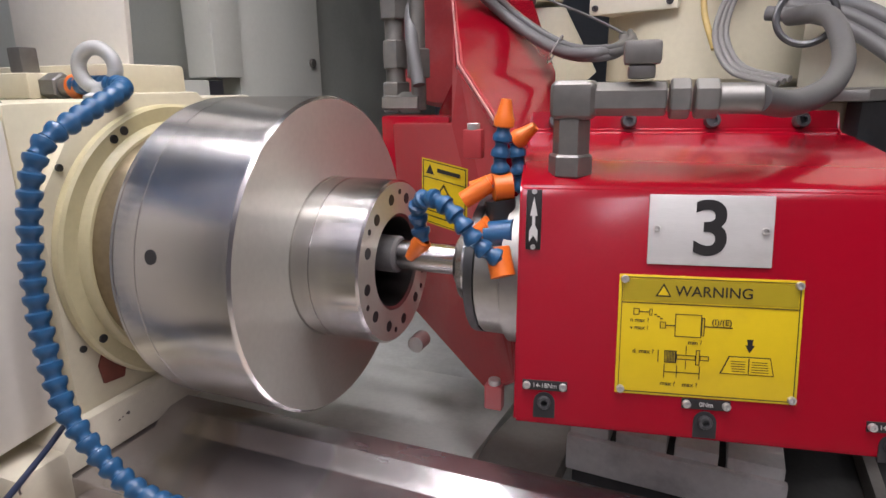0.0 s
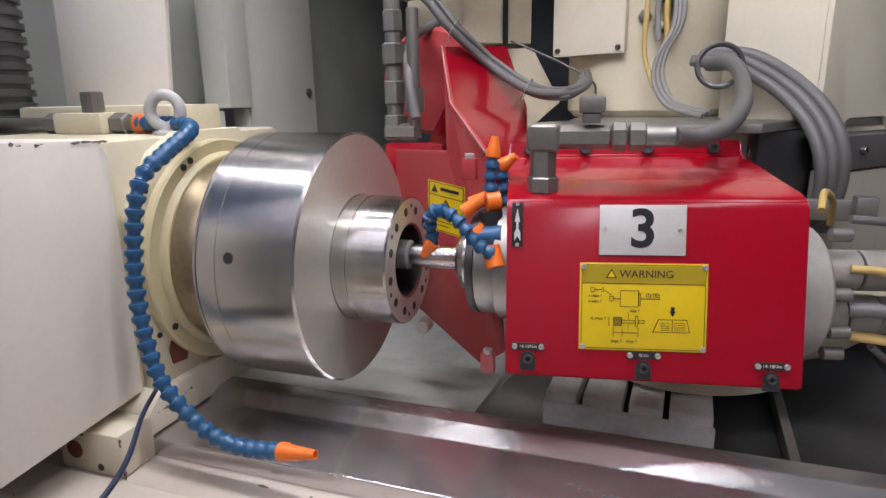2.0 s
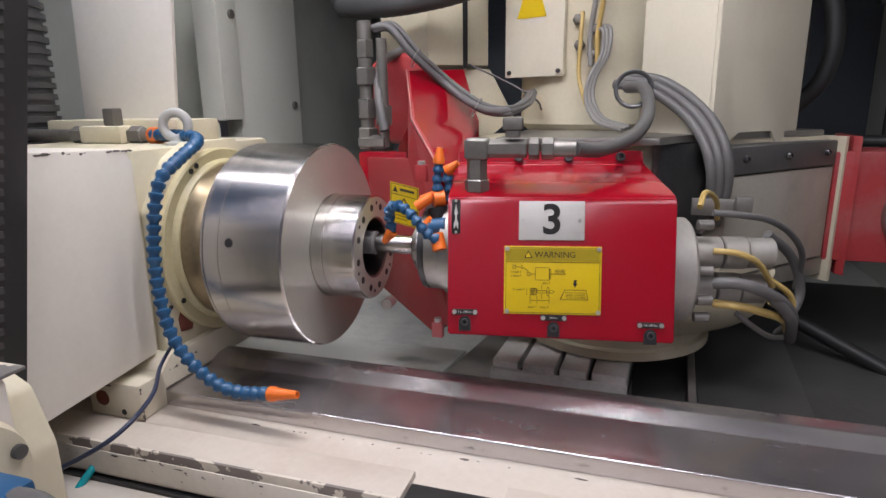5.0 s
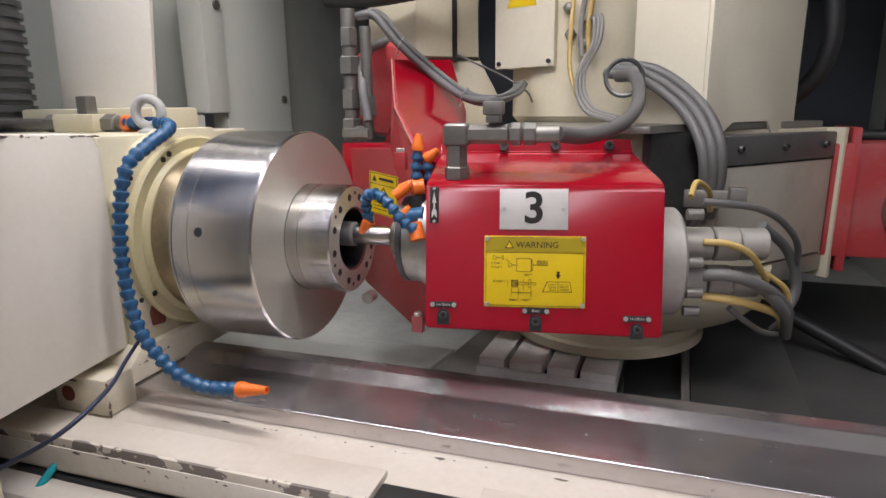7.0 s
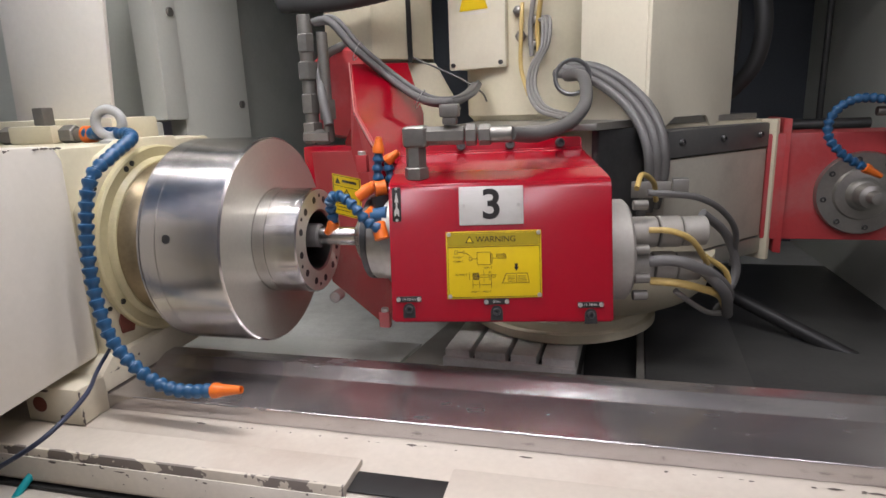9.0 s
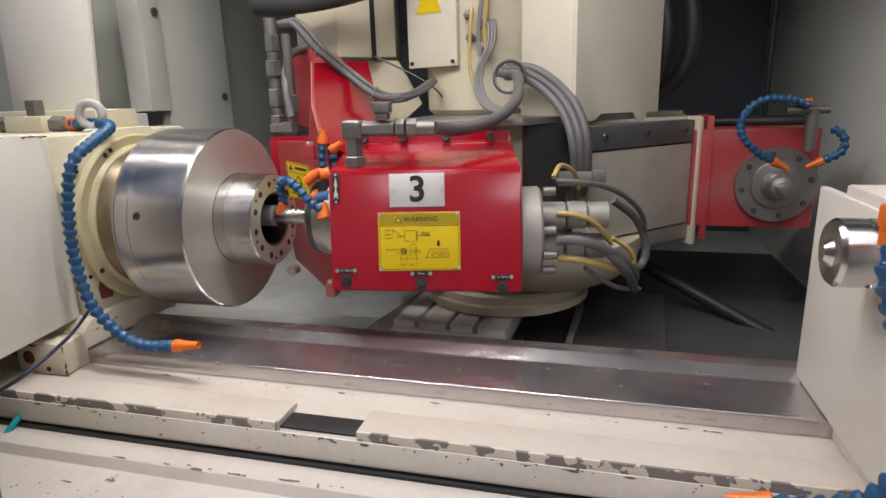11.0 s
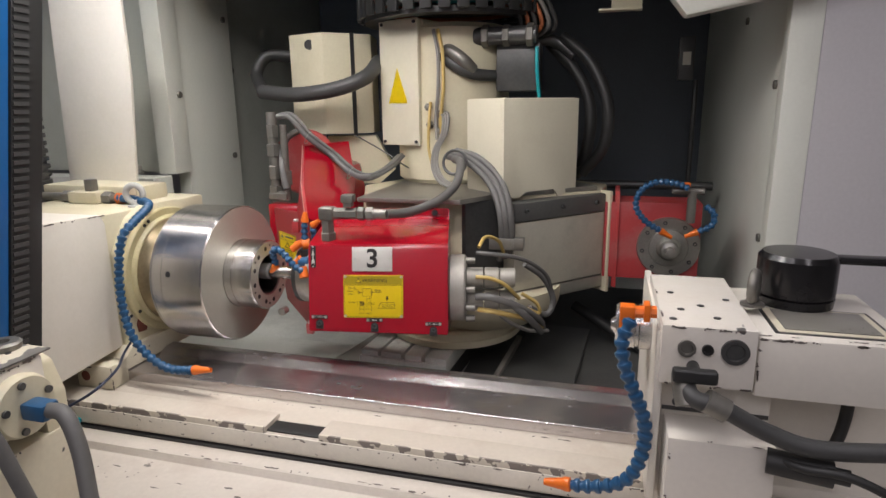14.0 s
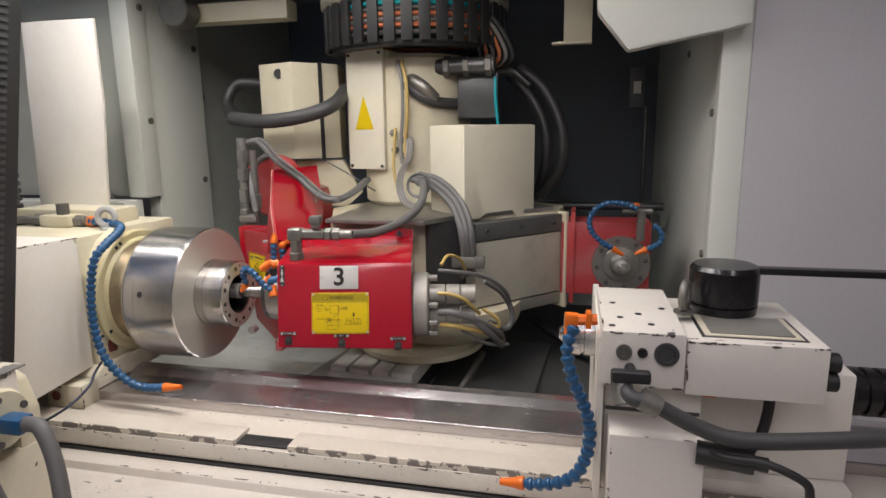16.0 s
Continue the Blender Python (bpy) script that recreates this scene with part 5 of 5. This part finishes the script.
for k in range(4):
    dz, dy = 0.011 * (k % 2), 0.011 * (k // 2)
    cable("signal_cable", [(p[0] + 0.006 * k, p[1] + dy, p[2] - dz + 0.004 * k) for p in [deeper(q, 1.15 if q[1] < 0.34 else 1.08 if q[1] < 0.4 else 1.0) for q in ((-0.366, 0.270, 0.428), (-0.323, 0.270, 0.425), (-0.271, 0.280, 0.365), (-0.206, 0.320, 0.300), (-0.142, 0.360, 0.250), (-0.096, 0.440, 0.242), (-0.072, 0.560, 0.261), (-0.090, 0.760, 0.290))]], 0.0065 if k else 0.010, HOSE_GREY, "grey cable of a strapped bundle drooping over the guard", "guard cables")
cable("air_hose", [deeper(p, 1.15) for p in ((-0.323, 0.220, 0.199), (-0.343, 0.240, 0.278), (-0.359, 0.300, 0.350), (-0.341, 0.400, 0.390))], 0.012, HOSE_GREY, "short grey hose bent up from the fittings")
for k in range(3):
    cable("signal_cable", [(p[0] + 0.016 + 0.017 * k, p[1], p[2] + 0.010 * k) for p in ((0.144, 0.600, 0.306), (0.227, 0.560, 0.289), (0.307, 0.520, 0.234), (0.352, 0.470, 0.174), (0.374, 0.440, 0.106), (0.378, 0.450, 0.030), (0.365, 0.480, -0.050))], 0.012, HOSE_GREY, "thick grey cable strapped beside the motor housing", "housing cables")
for k in range(3):
    cable("signal_cable", [(p[0] + 0.009 * k, p[1] + 0.004 * k, p[2] + 0.004 * k) for p in ((0.097, 0.735, 0.458), (0.121, 0.690, 0.446), (0.119, 0.670, 0.382), (0.091, 0.660, 0.325), (0.085, 0.650, 0.267), (0.116, 0.620, 0.212), (0.186, 0.560, 0.189))], 0.0055, CABLE_GREY, "thin light grey cable hanging from the terminal box", "terminal cables")
for px in ((0.097, 0.735, 0.458), (0.056, 0.735, 0.417), (0.093, 0.735, 0.392), (0.050, 0.735, 0.485)):
    g = thing("cable_gland", pose(*px), "grey cable gland on the turret column", "cable gland", "column glands")
    part("nut", hexbar(0.016, 0.012, -0.012, "y"), CASTING, g)
    part("dome", lathe([(-0.012, 0.013), (-0.022, 0.010), (-0.024, 0.006), (-0.024, 0)], "y", seg=16), CASTING, g)
for pa in (deeper((-0.264, 0.270, 0.359), 1.15), deeper((-0.144, 0.350, 0.250), 1.08)):
    st = thing("cable_tie", pose(*pa), "grey plastic cable tie on the bundle", "cable tie", "cable ties")
    part("strap", tube([(0.0 + 0.012 * math.cos(a), 0.017 * math.sin(a) + 0.008, 0.022 * math.cos(a)) for a in [math.pi * 2 * k / 14 for k in range(15)]], 0.0014, 6, 2), CABLE_GREY, st)
cable("air_line", [(0.062, 0.720, 0.504), (0.060, 0.700, 0.416), (0.061, 0.690, 0.328), (0.085, 0.660, 0.253)], 0.006, CABLE_YELLOW, "thin yellowed air line beside the terminal box")
cable("air_line", [(-0.054, 0.780, 0.242), (-0.057, 0.690, 0.270), (-0.133, 0.700, 0.316), (-0.269, 0.740, 0.377)], 0.0027, HOSE_GREY, "thin dark wire below the junction box")
cable("main_hose", [(-0.670, 0.720, 0.556), (-0.482, 0.660, 0.540), (-0.303, 0.660, 0.560), (-0.202, 0.720, 0.605), (-0.196, 0.850, 0.670)], 0.030, HOSE_DARK, "thick dark grey corrugated hose across the junction box", ripple=0.04)
cable("main_hose", [(-0.588, 0.850, 0.705), (-0.695, 0.820, 0.706), (-0.728, 0.780, 0.631), (-0.668, 0.730, 0.556)], 0.026, BLACK, "thick black hose looping beside the junction box")
cable("main_hose", [(0.539, 1.000, 0.752), (0.651, 0.950, 0.653), (0.725, 0.920, 0.489), (0.718, 0.920, 0.326), (0.635, 0.950, 0.214)], 0.024, BLACK, "thick black hose looping behind the motor housing", "back hoses")
cable("main_hose", [(0.485, 1.050, 0.735), (0.601, 1.000, 0.610), (0.660, 0.980, 0.466), (0.649, 0.980, 0.297), (0.608, 1.000, 0.196)], 0.024, BLACK, "thick black hose looping behind the motor housing", "back hoses")
cable("main_hose", [(0.045, 0.800, 0.728), (0.133, 0.740, 0.654), (0.221, 0.760, 0.608), (0.336, 0.900, 0.600)], 0.022, HOSE_DARK, "short thick dark grey hose on the column")
cable("main_hose", [(0.141, 0.850, 0.740), (0.327, 0.950, 0.732), (0.491, 1.000, 0.742), (0.588, 1.000, 0.681)], 0.024, GUNMETAL, "dark metal pipe along the top of the column")

# cables out of the rear flange
for pts, r, mt, lb in ((((0.366, 0.150, 0.054), (0.419, 0.160, 0.049), (0.474, 0.200, 0.034), (0.527, 0.260, -0.002), (0.568, 0.320, -0.060), (0.578, 0.380, -0.148)), 0.0065, HOSE_GREY, "thin grey cable from the rear flange"),
                       (((0.370, 0.130, -0.016), (0.412, 0.130, -0.018), (0.454, 0.150, -0.041), (0.492, 0.200, -0.098)), 0.006, CABLE_YELLOW, "thin yellowed tube from the rear flange"),
                       (((0.374, 0.120, -0.076), (0.414, 0.110, -0.071), (0.453, 0.120, -0.083), (0.507, 0.170, -0.120), (0.551, 0.260, -0.186), (0.552, 0.360, -0.252)), 0.011, HOSE_GREY, "thick grey hose from the rear flange"),
                       (((0.378, 0.130, -0.119), (0.420, 0.120, -0.118), (0.461, 0.140, -0.131), (0.517, 0.200, -0.164), (0.554, 0.300, -0.224)), 0.008, CABLE_YELLOW, "yellowed plastic tube from the rear flange"),
                       (((0.434, 0.200, -0.159), (0.470, 0.220, -0.191), (0.519, 0.280, -0.232), (0.570, 0.340, -0.250)), 0.006, CABLE_GREY, "light grey cable below the rear flange"),
                       (((0.353, 0.250, 0.048), (0.367, 0.300, 0.071), (0.397, 0.360, 0.046), (0.408, 0.400, -0.002)), 0.006, CABLE_YELLOW, "thin yellowed tube looped over the flange"),
                       (((0.494, 0.300, -0.013), (0.553, 0.340, -0.068), (0.583, 0.360, -0.146), (0.565, 0.340, -0.192), (0.515, 0.280, -0.153)), 0.010, HOSE_GREY, "grey cable curling behind the connectors"),
                       (((0.495, 0.240, -0.094), (0.539, 0.260, -0.129), (0.547, 0.270, -0.164), (0.502, 0.250, -0.145)), 0.006, CABLE_YELLOW, "yellowed tube curled behind the connectors"),
                       (((0.471, 0.140, -0.092), (0.525, 0.180, -0.154), (0.555, 0.280, -0.233)), 0.011, HOSE_GREY, "thick grey hose hanging below the connectors")):
    cable("flange_cable", pts, r, mt, lb, "flange cables")
lug = thing("cable_lug", pose(0, 0, 0), "bare steel cable clamp bracket behind the flange", "bracket")
q = Vector((0.413, 0.420, 0.020))
part("plate", box(q.x - 0.06, q.x + 0.06, q.y, q.y + 0.012, q.z - 0.02, q.z + 0.02, 0.003), DULL_STEEL, lug)
part("cleat", box(q.x + 0.03, q.x + 0.065, q.y - 0.03, q.y + 0.0, q.z - 0.005, q.z + 0.03, 0.003), DULL_STEEL, lug)
ringclamp = thing("hose_ring", pose(0, 0, 0), "round black hose ring above the feed hose", "clamp")
q = Vector((0.208, 0.520, 0.291))
b = bmesh.new()
part("ring", tube([q + Vector((0.042 * math.cos(a), 0.01 * math.sin(a), 0.042 * math.sin(a))) for a in [math.pi * 2 * k / 20 for k in range(21)]], 0.0055, 8, 2), GUNMETAL, ringclamp)


def cable_carousel():
    t = thing("cable_carousel", pose(0.09, 0.97, 0), "round black slatted cable carrier with coloured wires above the column", "cable carrier")
    part("top_drum", cyl(0.40, 0.985, 1.16, "z", seg=64), COVER_GREY, t, "grey top drum")
    part("lower_ring", lathe([(0.815, 0.30), (0.815, 0.36), (0.835, 0.36), (0.835, 0.30)], "z", seg=64, closed=True), BLACK, t)
    slat = mesh_of("slat", box(-0.022, 0.022, -0.39, -0.375, 0.825, 0.99, 0.003), BLACK)
    for k in range(36):
        piece("slat", slat, t, Matrix.Rotation(radians(10 * k), 4, "Z"))
    for z, r, mt in ((0.86, 0.362, HOSE_GREY), (0.885, 0.366, COPPER), (0.905, 0.362, CABLE_GREY), (0.925, 0.366, COPPER), (0.945, 0.362, HOSE_GREY), (0.965, 0.365, TEAL)):
        part("wire", tube([(r * math.cos(a), r * math.sin(a), z) for a in [math.pi * 2 * k / 48 for k in range(49)]], 0.009, 8, 1), mt, t)
    return t


cable_carousel()

elbow_pipe = thing("column_elbow", pose(0, 0, 0), "oily grey pipe elbow beside the terminal box", "pipe fitting")
part("pipe", tube([(0.10, 0.78, 0.70), (0.14, 0.74, 0.69), (0.19, 0.73, 0.655), (0.22, 0.76, 0.62)], 0.026, 16), CASTING, elbow_pipe)
part("end_nut", hexbar(0.032, 0.665, 0.70, "z", (0.10, 0.785, 0)), CASTING, elbow_pipe)
manifold = thing("pipe_manifold", pose(0, 0, 0), "dark oily pipe manifold at the column head", "pipe fitting")
part("body", cyl(0.034, 0.22, 0.46, "x", (0, 0.80, 0.745), 20), GUNMETAL, manifold)
for x, r in ((0.25, 0.043), (0.33, 0.040), (0.42, 0.043)):
    part("collar", hexbar(r, x, x + 0.028, "x", (0, 0.80, 0.745)), CASTING, manifold)
part("drop_block", box(0.30, 0.47, 0.82, 0.92, 0.54, 0.72, 0.012), GUNMETAL, manifold)
cable("air_line", [(0.46, 0.80, 0.70), (0.462, 0.79, 0.64), (0.468, 0.79, 0.56), (0.476, 0.80, 0.50)], 0.007, TEAL, "thin teal air line below the manifold")

# wires gathered at the top of the column
for k, (x, mt) in enumerate(((0.20, HOSE_DARK), (0.225, COPPER), (0.25, HOSE_GREY), (0.275, COPPER), (0.30, CABLE_GREY), (0.325, HOSE_DARK))):
    cable("column_wire", [(x + 0.12, 0.80, 0.93), (x + 0.17, 0.80 + 0.01 * k, 0.86), (x + 0.19, 0.84 + 0.012 * k, 0.78), (x + 0.10, 0.94 + 0.012 * k, 0.74)], 0.0085, mt, "loose wire dropping from the cable carrier", "carrier wires")
for k in range(2):
    cable("signal_cable", [(0.075 + 0.018 * k, 0.73, 0.77), (0.10 + 0.018 * k, 0.70, 0.68), (0.10 + 0.02 * k, 0.70, 0.56), (0.085 + 0.02 * k, 0.715, 0.44), (0.09 + 0.02 * k, 0.71, 0.36)], 0.007, CABLE_YELLOW if k else CABLE_GREY, "yellowed cable running down the column", "column cables")

# ---- steady rest with its drive box, standing on the front rail of the bed ----
OFF = Vector((-0.84, -0.348, 0.0))


def steady():
    t = thing("steady_rest", Matrix.Translation(OFF), "cream steady rest with a worn drive box and an upright arm", "steady rest")
    part("drive_box", box(0.241, 0.434, -0.54, -0.30, -0.165, -0.014, 0.008), WHITE_CHIP, t, "off-white drive box with flaking paint")
    part("box_lid", box(0.239, 0.437, -0.541, -0.28, -0.0135, -0.009, 0.002), WORN_TOP, t, "cream lid worn down to grey")
    part("body", prism([(0.15, -0.43), (0.15, -0.10), (0.34, -0.02), (0.40, -0.05), (0.425, -0.12), (0.425, -0.43)], -0.31, -0.25, "y", 0.008), CREAM, t)
    part("base", box(0.12, 0.43, -0.50, -0.26, -0.428, -0.20, 0.008), CREAM_CHIP, t)
    f = part("flange", lathe([(0.0, 0), (0.0, 0.066), (0.012, 0.068), (0.026, 0.062), (0.028, 0)], "x", (0.434, -0.37, -0.10), 40), CREAM, t, "round cream flange")
    for a in (20, 100, 170, 250, 320):
        part("flange_screw", cyl(0.008, 0.462, 0.468, "x", (0, -0.37 + 0.05 * math.cos(radians(a)), -0.10 + 0.05 * math.sin(radians(a))), 12), GUNMETAL, f)
    arm = [(0.15, -0.24), (0.15, -0.02), (0.18, 0.10), (0.15, 0.24), (0.16, 0.29), (0.235, 0.29), (0.237, -0.24)]
    a = part("arm", prism(arm, -0.43, -0.36, "y", 0.01), CREAM, t, "upright cast arm")
    part("arm_recess", prism([(0.175, 0.14), (0.20, 0.06), (0.222, 0.06), (0.215, 0.24), (0.185, 0.24)], -0.4325, -0.43, "y"), FLANGE, a)
    h = part("motor_head", box(0.108, 0.208, -0.50, -0.36, 0.25, 0.39, 0.008), GUNMETAL, t, "dark motor head")
    part("motor", lathe([(0.208, 0), (0.208, 0.046), (0.27, 0.046), (0.275, 0.05), (0.282, 0.05), (0.282, 0)], "x", (0, -0.44, 0.315), 40), CASTING, h)
    part("end_disc", lathe([(0.282, 0), (0.282, 0.066), (0.294, 0.068), (0.298, 0.062), (0.300, 0.03), (0.306, 0.026), (0.306, 0)], "x", (0, -0.44, 0.315), 48), DULL_STEEL, h, "steel end disc")
    for k in range(6):
        an = radians(60 * k)
        part("disc_screw", cyl(0.006, 0.298, 0.304, "x", (0, -0.44 + 0.04 * math.cos(an), 0.315 + 0.04 * math.sin(an)), 10), GUNMETAL, h)
    part("ring_plug", lathe([(-0.009, 0.034), (0.003, 0.036), (0.008, 0.03), (0.008, 0.014), (-0.002, 0.012), (-0.009, 0.012)], "z", (0.345, -0.312, 0), 32, closed=True), CASTING, t, "dark ring plug")
    for x, y in ((0.26, -0.50), (0.26, -0.33), (0.38, -0.33), (0.41, -0.50)):
        part("lid_screw", cyl(0.006, -0.0088, -0.0075, "z", (x, y, 0), 10), GUNMETAL, t)
    for x, z in ((0.405, -0.05), (0.255, -0.05), (0.33, -0.15)):
        part("box_screw", cyl(0.005, -0.5415, -0.5395, "y", (x, 0, z), 10), GUNMETAL, t)
    s = part("side_hatch", box(0.434, 0.446, -0.53, -0.45, -0.15, -0.03, 0.004), BLACK, t, "dark cable opening")
    for z in (-0.07, -0.115):
        part("connector", cyl(0.020, 0.446, 0.49, "x", (0, -0.49, z), 18), GUNMETAL, s)
    flakes(t, ((41, (0.245, -0.5412, -0.02), (0.43, -0.5412, -0.02), (0, -1, 0), 40, 0.003), (42, (0.4345, -0.53, -0.018), (0.4345, -0.31, -0.018), (1, 0, 0), 36, 0.003),
               (43, (0.43, -0.5412, -0.16), (0.43, -0.5412, -0.02), (0, -1, 0), 24, 0.003), (44, (0.26, -0.5412, -0.10), (0.36, -0.5412, -0.115), (0, -1, 0), 10, 0.006),
               (45, (0.431, -0.49, -0.205), (0.431, -0.27, -0.205), (1, 0, 0), 20, 0.003)), 1.6)
    part("blue_plug", box(0.462, 0.52, -0.39, -0.35, -0.12, -0.085, 0.006), BLUE_SEG, t, "blue cable plug")
    return t


steady()
eye_bolt("eye_bolt", tuple(Vector((0.29, -0.31, -0.009)) + OFF), 0.030, CASTING, "dark steel lifting eye bolt on the steady rest", 15)
for pts, r, lb in ((((0.485, -0.49, -0.07), (0.52, -0.49, -0.09), (0.545, -0.48, -0.18), (0.575, -0.47, -0.30), (0.62, -0.49, -0.395), (0.75, -0.50, -0.412), (0.9, -0.50, -0.412)), 0.014, "grey cable from the drive box along the bed"),
                   (((0.515, -0.37, -0.10), (0.56, -0.375, -0.105), (0.60, -0.39, -0.17), (0.64, -0.42, -0.28), (0.68, -0.45, -0.39), (0.85, -0.42, -0.412), (1.05, -0.40, -0.412), (1.15, -0.48, -0.412), (1.16, -0.54, -0.412)), 0.016, "thick grey hose lying in a bend on the bed")):
    cable("floor_cable", [Vector(p) + OFF for p in pts], r, HOSE_GREY, lb, "bed cables")

# ---- sliding door at the left of the opening ----
door = thing("sliding_door", pose(0, 0, 0), "blue sliding machine door with a black brush seal", "door")
LEAN = Matrix(((1, 0, 0, 0), (0, 1, 0.19, 0.0513), (0, 0, 1, 0), (0, 0, 0, 1)))


def leaning(b):
    """The door stands in the sloping front of the machine: its head lies further back than its foot."""
    b.transform(LEAN)
    return b


part("door_leaf", leaning(box(-1.3, -0.659, -0.605, -0.562, -0.425, 1.30, 0.006)), BLUE_DOOR, door, "blue painted door leaf")
seal = part("seal", leaning(box(-0.705, -0.655, -0.560, -0.475, -0.425, 1.30, 0.004)), BLACK, door, "black rubber seal")
tooth = bmesh.new()
for k in range(85):
    y0 = -0.556 + 0.0038 * k - 0.0276
    box(-0.6545, -0.6515, y0, y0 + 0.041, -0.42 + 0.02 * k, -0.41 + 0.02 * k, bm=tooth)
part("seal_ribs", tooth, HOSE_DARK, seal, "ribbed rubber edge")
cable("air_line", [(-0.795, -0.240, -0.345), (-0.740, -0.262, -0.352), (-0.712, -0.300, -0.372), (-0.716, -0.345, -0.405), (-0.735, -0.400, -0.462)], 0.007, TEAL, "teal air line hanging below the workhead")
cable("sensor_cable", [(-0.636, -0.180, -0.200), (-0.608, -0.240, -0.211), (-0.473, -0.400, -0.171), (-0.457, -0.490, -0.186), (-0.542, -0.520, -0.238)], 0.0035, SENSOR_BLUE, "thin dark cable down to the bed")

# ---- fixtures deep in the enclosure ----
strut = thing("gas_strut", pose(0, 0, 0), "black sloping strut with a grey end fitting on the tray", "strut")
a, b = Vector((0.628, 0.950, -0.357)), Vector((1.069, 0.700, -0.540))
part("rod", tube([a, (a + b) / 2, b], 0.022, 14, 2), BLACK, strut)
part("end_fitting", tube([b, b + Vector((0.03, -0.01, -0.03)), b + Vector((0.04, -0.02, -0.09))], 0.018, 12, 3), CASTING, strut, "grey end fitting")
sw = thing("limit_switch", pose(0, 0, 0), "small dark limit switch with a white label on the wall", "switch")
q = Vector((1.077, 1.600, 0.695))
part("housing", box(q.x - 0.035, q.x + 0.035, q.y, q.y + 0.05, q.z - 0.10, q.z + 0.10, 0.006), GUNMETAL, sw)
part("label", box(q.x - 0.018, q.x + 0.018, q.y - 0.002, q.y, q.z - 0.03, q.z + 0.03), WHITE, sw, "white label")
part("conduit", cyl(0.012, q.z - 0.9, q.z - 0.1, "z", (q.x + 0.05, q.y + 0.02, 0), 12), GUNMETAL, sw)
br = thing("roof_bracket", pose(0, 0, 0), "beige sheet bracket hanging from the roof", "bracket")
q = Vector((0.777, 0.900, 0.830))
part("plate", box(q.x - 0.055, q.x + 0.055, q.y, q.y + 0.01, q.z, 1.33, 0.002), CREAM, br)
part("lip", box(q.x - 0.10, q.x + 0.055, q.y - 0.05, q.y, q.z - 0.008, q.z, 0.002), CREAM, br)
rail = thing("roof_rail", pose(0, 0, 0), "beige cross rail under the roof", "rail")
part("beam", box(-1.06, -0.45, 0.85, 0.95, 0.98, 1.06, 0.006), CREAM, rail)
part("motor", cyl(0.07, 0.0, 0.10, "y", (-0.93, 0.74, 1.02), 28), CASTING, rail, "round grey cover")
pipe = thing("coolant_pipe", pose(0, 0, 0), "dark pipe along the back of the enclosure", "pipe")
part("tube", cyl(0.02, 0.55, 1.2, "x", (0, 1.35, 0.12), 14), GUNMETAL, pipe)
# black drive motor behind the tailstock
mot = thing("drive_motor", pose(0, 0, 0), "black ribbed drive motor behind the tailstock", "motor")
rib = [(1.40, 0)]
for k in range(8):
    rib += [(1.40 + 0.03 * k, 0.055), (1.418 + 0.03 * k, 0.055), (1.419 + 0.03 * k, 0.048), (1.429 + 0.03 * k, 0.048)]
rib += [(1.64, 0.048), (1.64, 0)]
part("casing", lathe(rib, "x", (0, -0.22, -0.10), 32), BLACK_GLOSS, mot)
# blue quick coupling below the tailstock
qc = thing("quick_coupling", pose(0, 0, 0), "blue and brass quick hose coupling below the tailstock", "coupling")
part("socket", cyl(0.020, 1.10, 1.15, "x", (0, -0.42, -0.31), 20), BLUE_SEG, qc)
part("sleeve", cyl(0.014, 1.15, 1.19, "x", (0, -0.42, -0.31), 18), SCREW, qc)
part("ribbed_grip", lathe([(1.19, 0.0), (1.19, 0.022), (1.20, 0.024), (1.21, 0.020), (1.22, 0.024), (1.23, 0.020), (1.24, 0.024), (1.26, 0.022), (1.26, 0)], "x", (0, -0.42, -0.31), 20), BLUE_DOOR, qc)
part("end_nut", hexbar(0.022, 1.07, 1.10, "x", (0, -0.42, -0.31)), GUNMETAL, qc)
